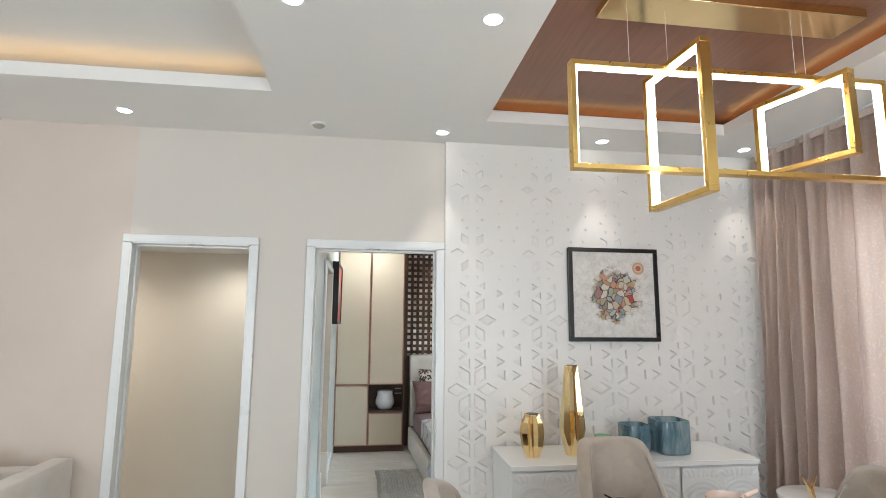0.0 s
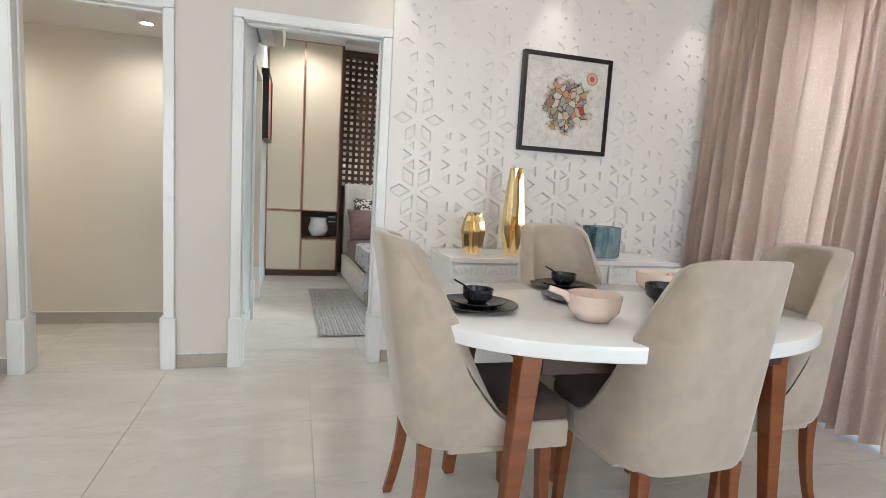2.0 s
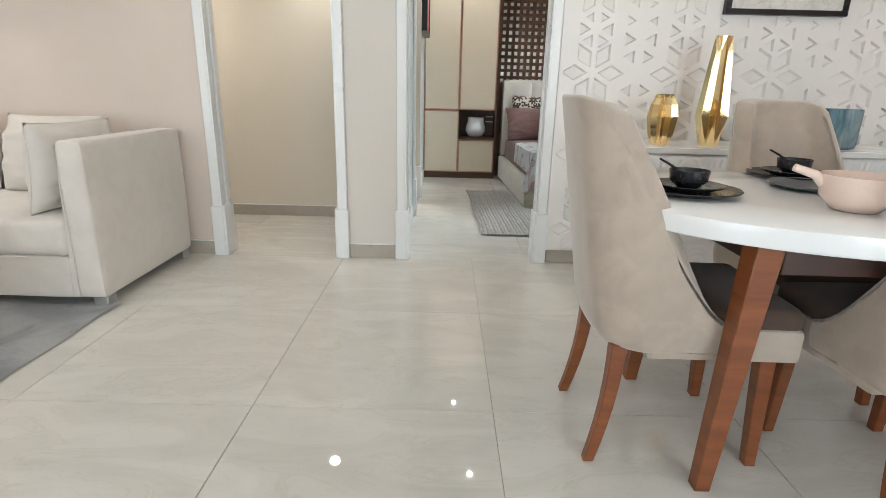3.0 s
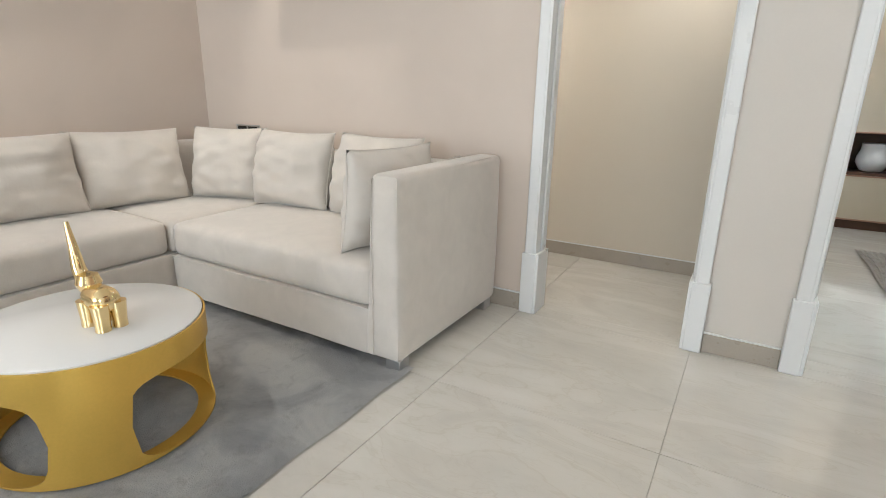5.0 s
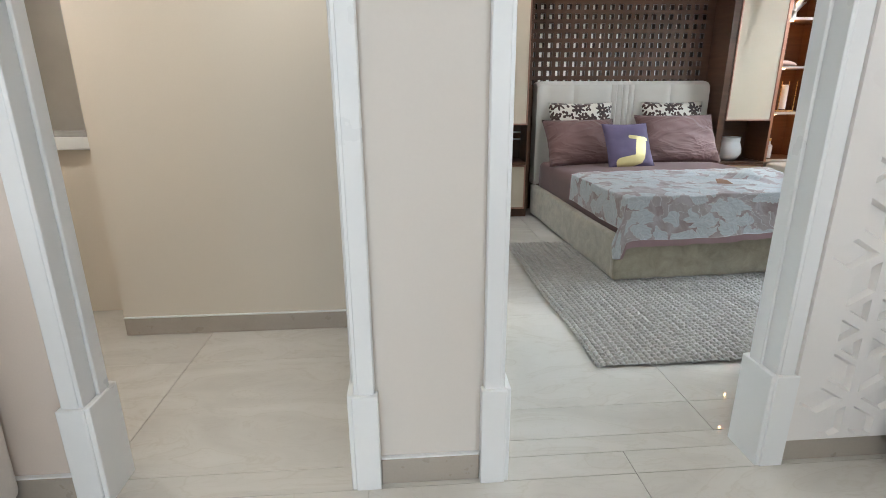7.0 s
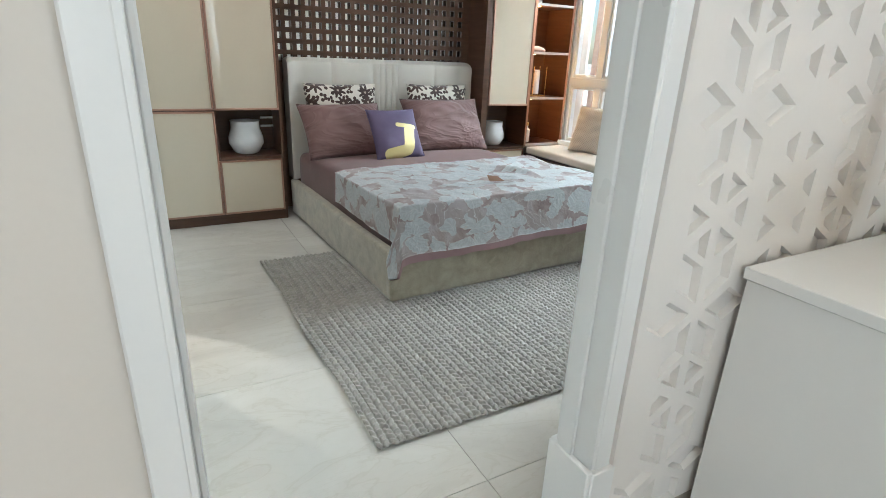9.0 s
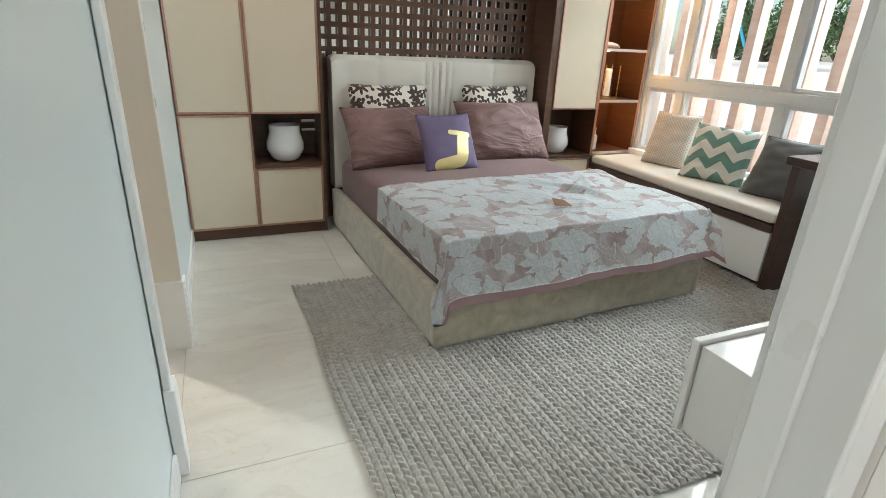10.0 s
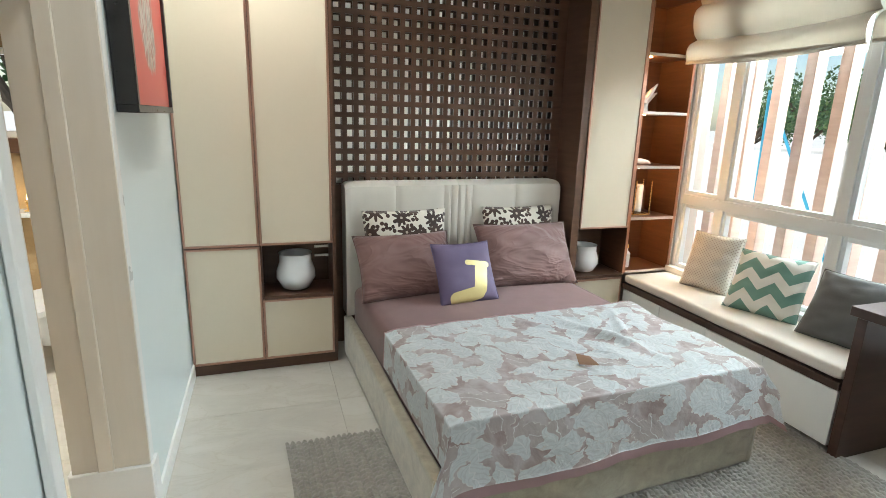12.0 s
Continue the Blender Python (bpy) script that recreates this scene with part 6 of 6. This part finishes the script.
def blind(y0, y1):
    t = thing("roman_blind", (3.17, (y0 + y1) / 2, 2.5), "pale taupe linen Roman blind drawn up in soft folds", "blind", "window blinds")

    def place(u, v):
        z = 2.60 - 0.60 * v
        fold = abs(math.sin(v * math.pi * 2.6 + 0.4))
        sag = 0.03 * math.sin(math.pi * u) * v
        return (3.175 - 0.095 * fold * (0.25 + 0.75 * v) + 0.008 * noise.noise((u * 6, v * 6, 1)), y0 + (y1 - y0) * u, z - sag + 0.02 * math.sin(v * math.pi * 5.2))
    bm = heightfield(30, 50, place)
    bmesh.ops.solidify(bm, geom=bm.faces, thickness=0.006)
    part("cloth", bm, M_BLIND, t)
    part("bottom_bar", boxes((3.09, 3.125, y0, y1, 1.985, 2.005), bevel=0.004), M_BLIND, t)


blind(5.52, 6.73)
blind(4.2, 5.49)

# ---- outside the window ----
M_GROUND = mottled("pale_concrete_yard", (0.66, 0.64, 0.60), 0.10, 0.8, 30, 0.85, 0.2)
structure("ground", box(-400, 400, -400, 400, -0.75, -0.65), M_GROUND, "pale concrete yard reaching to the horizon", "ground")
M_YARDWALL = mottled("white_rendered_wall", (0.78, 0.76, 0.73), 0.05, 0.6, 20, 0.8, 0.1)
structure("wall_yard", boxes((14.0, 14.2, -30, 60, -0.66, 1.05), (13.95, 14.25, -30, 60, 1.05, 1.12)), M_YARDWALL, "white rendered boundary wall", "wall")
M_FIN = grained("salmon_timber_fin", (0.58, 0.40, 0.32), (0.70, 0.52, 0.43), (4, 4, 22), 0.5)
fin = tagged(part("sunshade_fin", box(-0.045, 0.045, -0.036, 0.036, -0.65, 3.2, 0.003), M_FIN, None, "", True), "upright salmon-coloured timber sunshade fin outside the window", "fin", "sunshade fins")
fin.location = (3.56, 6.97, 0)
for k in range(1, 15):
    copy_thing(fin, pose(3.56, 6.97 - 0.2155 * k, 0))
M_TEAL = mottled("blue_painted_steel", (0.06, 0.36, 0.52), 0.1, 8, 100, 0.4, 0.05)
post = thing("swing_frame", (9.0, 10.4, -0.65), "blue painted steel swing frame standing in the yard", "play frame")
part("post", tube([(9.0, 9.45, -0.65), (9.0, 11.08, 2.25)], 0.026, 10), M_TEAL, post)
part("post", tube([(9.3, 11.25, -0.65), (9.0, 11.08, 2.25)], 0.026, 10), M_TEAL, post)



def leaf_mat():
    n = Nodes("tree_leaves")
    isl = n.add("NewGeometry").outputs["Random Per Island"]
    col = n.ramp(isl, [(0.0, (0.035, 0.085, 0.035)), (0.5, (0.08, 0.16, 0.06)), (1.0, (0.17, 0.25, 0.09))])
    return n.set(color=col, rough=0.55).mat


M_LEAF = leaf_mat()
M_BARK = grained("rough_bark", (0.06, 0.045, 0.03), (0.14, 0.10, 0.07), (8, 8, 2), 0.9)


def tree(x, y, h, spread, seed, label):
    rnd = random.Random(seed)
    t = thing("tree", (x, y, -0.65), label, "tree", "trees behind the boundary wall")
    part("trunk", tube([(0, 0, 0), (0.05, 0.03, h * 0.25), (-0.05, 0.08, h * 0.5)], [0.22, 0.17, 0.12], 10), M_BARK, t, "", True)
    ends = []
    for k in range(9):
        a = rnd.uniform(0, 6.28)
        e = Vector((math.cos(a) * spread * rnd.uniform(0.3, 0.9), math.sin(a) * spread * rnd.uniform(0.3, 0.9), h * rnd.uniform(0.5, 0.92)))
        part("limb", tube([(-0.03, 0.06, h * rnd.uniform(0.3, 0.5)), e * 0.6 + Vector((0, 0, h * 0.2)), e], [0.09, 0.06, 0.02], 8), M_BARK, t, "", True)
        ends.append(e)
    verts, faces = [], []
    for _ in range(5200):
        c = rnd.choice(ends)
        d = Vector((rnd.gauss(0, 1), rnd.gauss(0, 1), rnd.gauss(0, 0.8)))
        p = c + d.normalized() * spread * 0.42 * rnd.random() ** 0.4
        a, b = Vector((rnd.gauss(0, 1), rnd.gauss(0, 1), rnd.gauss(0, 1))).normalized(), Vector((rnd.gauss(0, 1), rnd.gauss(0, 1), rnd.gauss(0, 1)))
        b = (b - a * b.dot(a)).normalized()
        s = rnd.uniform(0.05, 0.13)
        i = len(verts)
        verts += [p - a * s, p + b * s * 0.5, p + a * s, p - b * s * 0.5]
        faces.append((i, i + 1, i + 2, i + 3))
    me = bpy.data.meshes.new("crown")
    me.from_pydata(verts, [], faces)
    me.materials.append(M_LEAF)
    crown = new("crown", me)
    crown.parent = t


TREE = "broad leafy green tree beyond the white wall"
for x, y, h, s, k in ((24, 18, 5.0, 2.6, 1), (25, 22.5, 4.6, 2.6, 2), (27, 27, 4.0, 2.4, 3), (24, 13.5, 5.4, 2.8, 4), (26, 9.0, 5.2, 2.6, 5)):
    tree(x, y, h, s, k, TREE)
tree(-2.6, 12.5, 4.2, 1.6, 9, "leafy green tree outside the bathroom window")

# ---- bathroom and hall fittings ----
wc = thing("toilet", (-1.12, 7.2, 0.1), "white wall-hung toilet with a closed lid", "toilet")
bm = bmesh.new()
rings = []
for w, l, z in ((0.09, 0.22, 0.10), (0.12, 0.30, 0.18), (0.165, 0.42, 0.28), (0.18, 0.47, 0.36), (0.182, 0.48, 0.385)):
    rings.append([bm.verts.new((-1.12 + w * math.cos(a), 7.46 - l * (0.5 - 0.5 * math.sin(a)) * 1.12, z)) for a in (2 * math.pi * i / 32 for i in range(32))])
for a, b in zip(rings, rings[1:]):
    for i in range(32):
        bm.faces.new((a[i], a[(i + 1) % 32], b[(i + 1) % 32], b[i]))
bm.faces.new(rings[0][::-1])
bm.faces.new(rings[-1])
part("bowl", bm, M_CERAMIC, wc)
bm = bmesh.new()
r1 = [[bm.verts.new((-1.12 + w * math.cos(2 * math.pi * i / 32), 7.45 - 0.49 * (0.5 - 0.5 * math.sin(2 * math.pi * i / 32)) * 1.12, z)) for i in range(32)] for w, z in ((0.185, 0.387), (0.187, 0.405), (0.175, 0.418))]
for a, b in zip(r1, r1[1:]):
    for i in range(32):
        bm.faces.new((a[i], a[(i + 1) % 32], b[(i + 1) % 32], b[i]))
bm.faces.new(r1[-1])
bm.faces.new(r1[0][::-1])
part("lid", bm, M_CERAMIC, wc, "white closed lid")
ledge = thing("wall_shelf", (-1.35, 7.4, 0.92), "white stone bathroom shelf with candles", "shelf")
part("board", box(-1.75, -0.75, 7.32, 7.499, 0.90, 0.93, 0.003), M_LACQUER, ledge)
M_FLAME = glow("candle_flame", (1.0, 0.6, 0.2), 12)
for x in (-1.40, -1.28, -1.18):
    c = thing("candle", (x, 7.40, 0.93), "small lit candle in a gold holder on the shelf", "candle", "bathroom candles")
    part("holder", lathe([(0.03, 0), (0.03, 0.005), (0.012, 0.01), (0.012, 0.05), (0.02, 0.06)], 14), M_GOLD, c, "gold holder", True)
    part("flame", lathe([(0, 0.06), (0.01, 0.075), (0.008, 0.09), (0, 0.12)], 10), M_FLAME, c, "glowing flame", True)
bw = thing("window_2", (-1.6, 7.58, 1.37), "small white-framed bathroom window", "window", "", "structure")
part("window_frame", boxes((-2.2, -0.95, 7.54, 7.60, 1.37, 1.41), (-2.2, -0.95, 7.54, 7.60, 1.86, 1.90), (-2.2, -2.16, 7.54, 7.60, 1.41, 1.86), (-0.99, -0.95, 7.54, 7.60, 1.41, 1.86), (-1.60, -1.56, 7.54, 7.60, 1.41, 1.86)), M_TRIM, bw)
part("window_sill", box(-2.25, -0.9, 7.44, 7.50, 1.28, 1.37, 0.003), M_DARK, bw, "dark stone sill")
basin = thing("washstand", (-2.2, 5.1, 0), "white washstand in the recess at the hall's end", "washstand")
part("counter", box(-2.59, -1.82, 4.85, 5.29, 0.84, 0.90, 0.004), M_LACQUER, basin)
part("cabinet", box(-2.55, -1.83, 4.90, 5.29, 0.0, 0.839, 0.002), M_HALL, basin)
part("tap", tube([(-2.0, 5.2, 0.90), (-2.0, 5.2, 1.02), (-2.0, 5.12, 1.03)], 0.012, 10), M_STEEL, basin, "steel tap")
part("splashback", box(-2.59, -1.82, 5.291, 5.299, 0.9, 2.0), M_STEEL, basin, "grey mirror splashback")

# glazed doors behind the curtain, and frames for the unseen, assumed rear windows
gd = thing("window_5", (3.22, 1.75, 0), "white-framed glazed doors behind the curtain", "window", "", "structure")
part("window_frame", boxes((3.20, 3.26, 0.45, 3.05, 2.29, 2.35), (3.20, 3.26, 0.45, 3.05, 0.0, 0.05), (3.20, 3.26, 0.45, 0.51, 0.05, 2.29), (3.20, 3.26, 2.99, 3.05, 0.05, 2.29), (3.20, 3.26, 1.71, 1.79, 0.05, 2.29)), M_TRIM, gd)
for n, x0, x1 in (("window_3", -3.4, -1.4), ("window_4", 1.1, 2.95)):
    rw = thing(n, ((x0 + x1) / 2, -2.57, 0.15), "white-framed rear window, unseen and assumed", "window", "", "structure")
    part("window_frame", boxes((x0, x1, -2.6, -2.55, 0.15, 0.20), (x0, x1, -2.6, -2.55, 2.45, 2.5), (x0, x0 + 0.05, -2.6, -2.55, 0.2, 2.45), (x1 - 0.05, x1, -2.6, -2.55, 0.2, 2.45), ((x0 + x1) / 2 - 0.025, (x0 + x1) / 2 + 0.025, -2.6, -2.55, 0.2, 2.45)), M_TRIM, rw)

stop = thing("door_stop", (-0.46, 5.40, 0.0), "small black rubber door stop on the floor by the jamb", "door stop")
part("stop_body", lathe([(0.022, 0.001), (0.024, 0.006), (0.02, 0.03), (0.012, 0.036), (0.0, 0.037)], 20), mottled("black_rubber", (0.02, 0.02, 0.02), 0.1, 20, 200, 0.6, 0.1), stop, "", True)

# ---- floor tiles ----
floor_ob = bpy.data.objects["floor"]
tile_cache = {}


def tile(x0, x1, y0, y1):
    key = (round(x1 - x0, 3), round(y1 - y0, 3))
    if key not in tile_cache:
        w, d = key[0] / 2 - 0.0009, key[1] / 2 - 0.0009
        tile_cache[key] = finish("tile", box(-w, w, -d, d, -0.0055, 0.0, 0.0008), M_TILE, False)
    ob = new("tile", tile_cache[key])
    ob.parent = floor_ob
    ob.location = ((x0 + x1) / 2, (y0 + y1) / 2, 0)


def tiles(x0, x1, y0, y1, ox, oy, size=0.8):
    gx = sorted({x0, x1, *[ox + size * k for k in range(-12, 13) if x0 + 0.01 < ox + size * k < x1 - 0.01]})
    gy = sorted({y0, y1, *[oy + size * k for k in range(-12, 13) if y0 + 0.01 < oy + size * k < y1 - 0.01]})
    for a, b in zip(gx, gx[1:]):
        for c, d in zip(gy, gy[1:]):
            tile(a, b, c, d)


tiles(-3.75, 3.15, -2.5, 3.60, -0.6, 1.9)
tiles(-2.6, -0.40, 3.60, 4.70, -0.6, 3.50 + 0.8)
tiles(-2.6, -1.74, 4.70, 5.3, -0.6, 3.50 + 0.8)
tiles(-0.25, 0.62, 3.60, 3.68, -0.25, 3.6, 3.0)
tiles(-0.25, 3.20, 3.68, 7.1, 0.55, 5.45)
tiles(-1.70, -0.45, 4.74, 5.45, -0.6, 5.25)
tiles(-2.3, -0.45, 5.45, 7.5, -0.6, 5.25)
tiles(-0.45, -0.25, 4.74, 5.45, 0.0, 5.25)
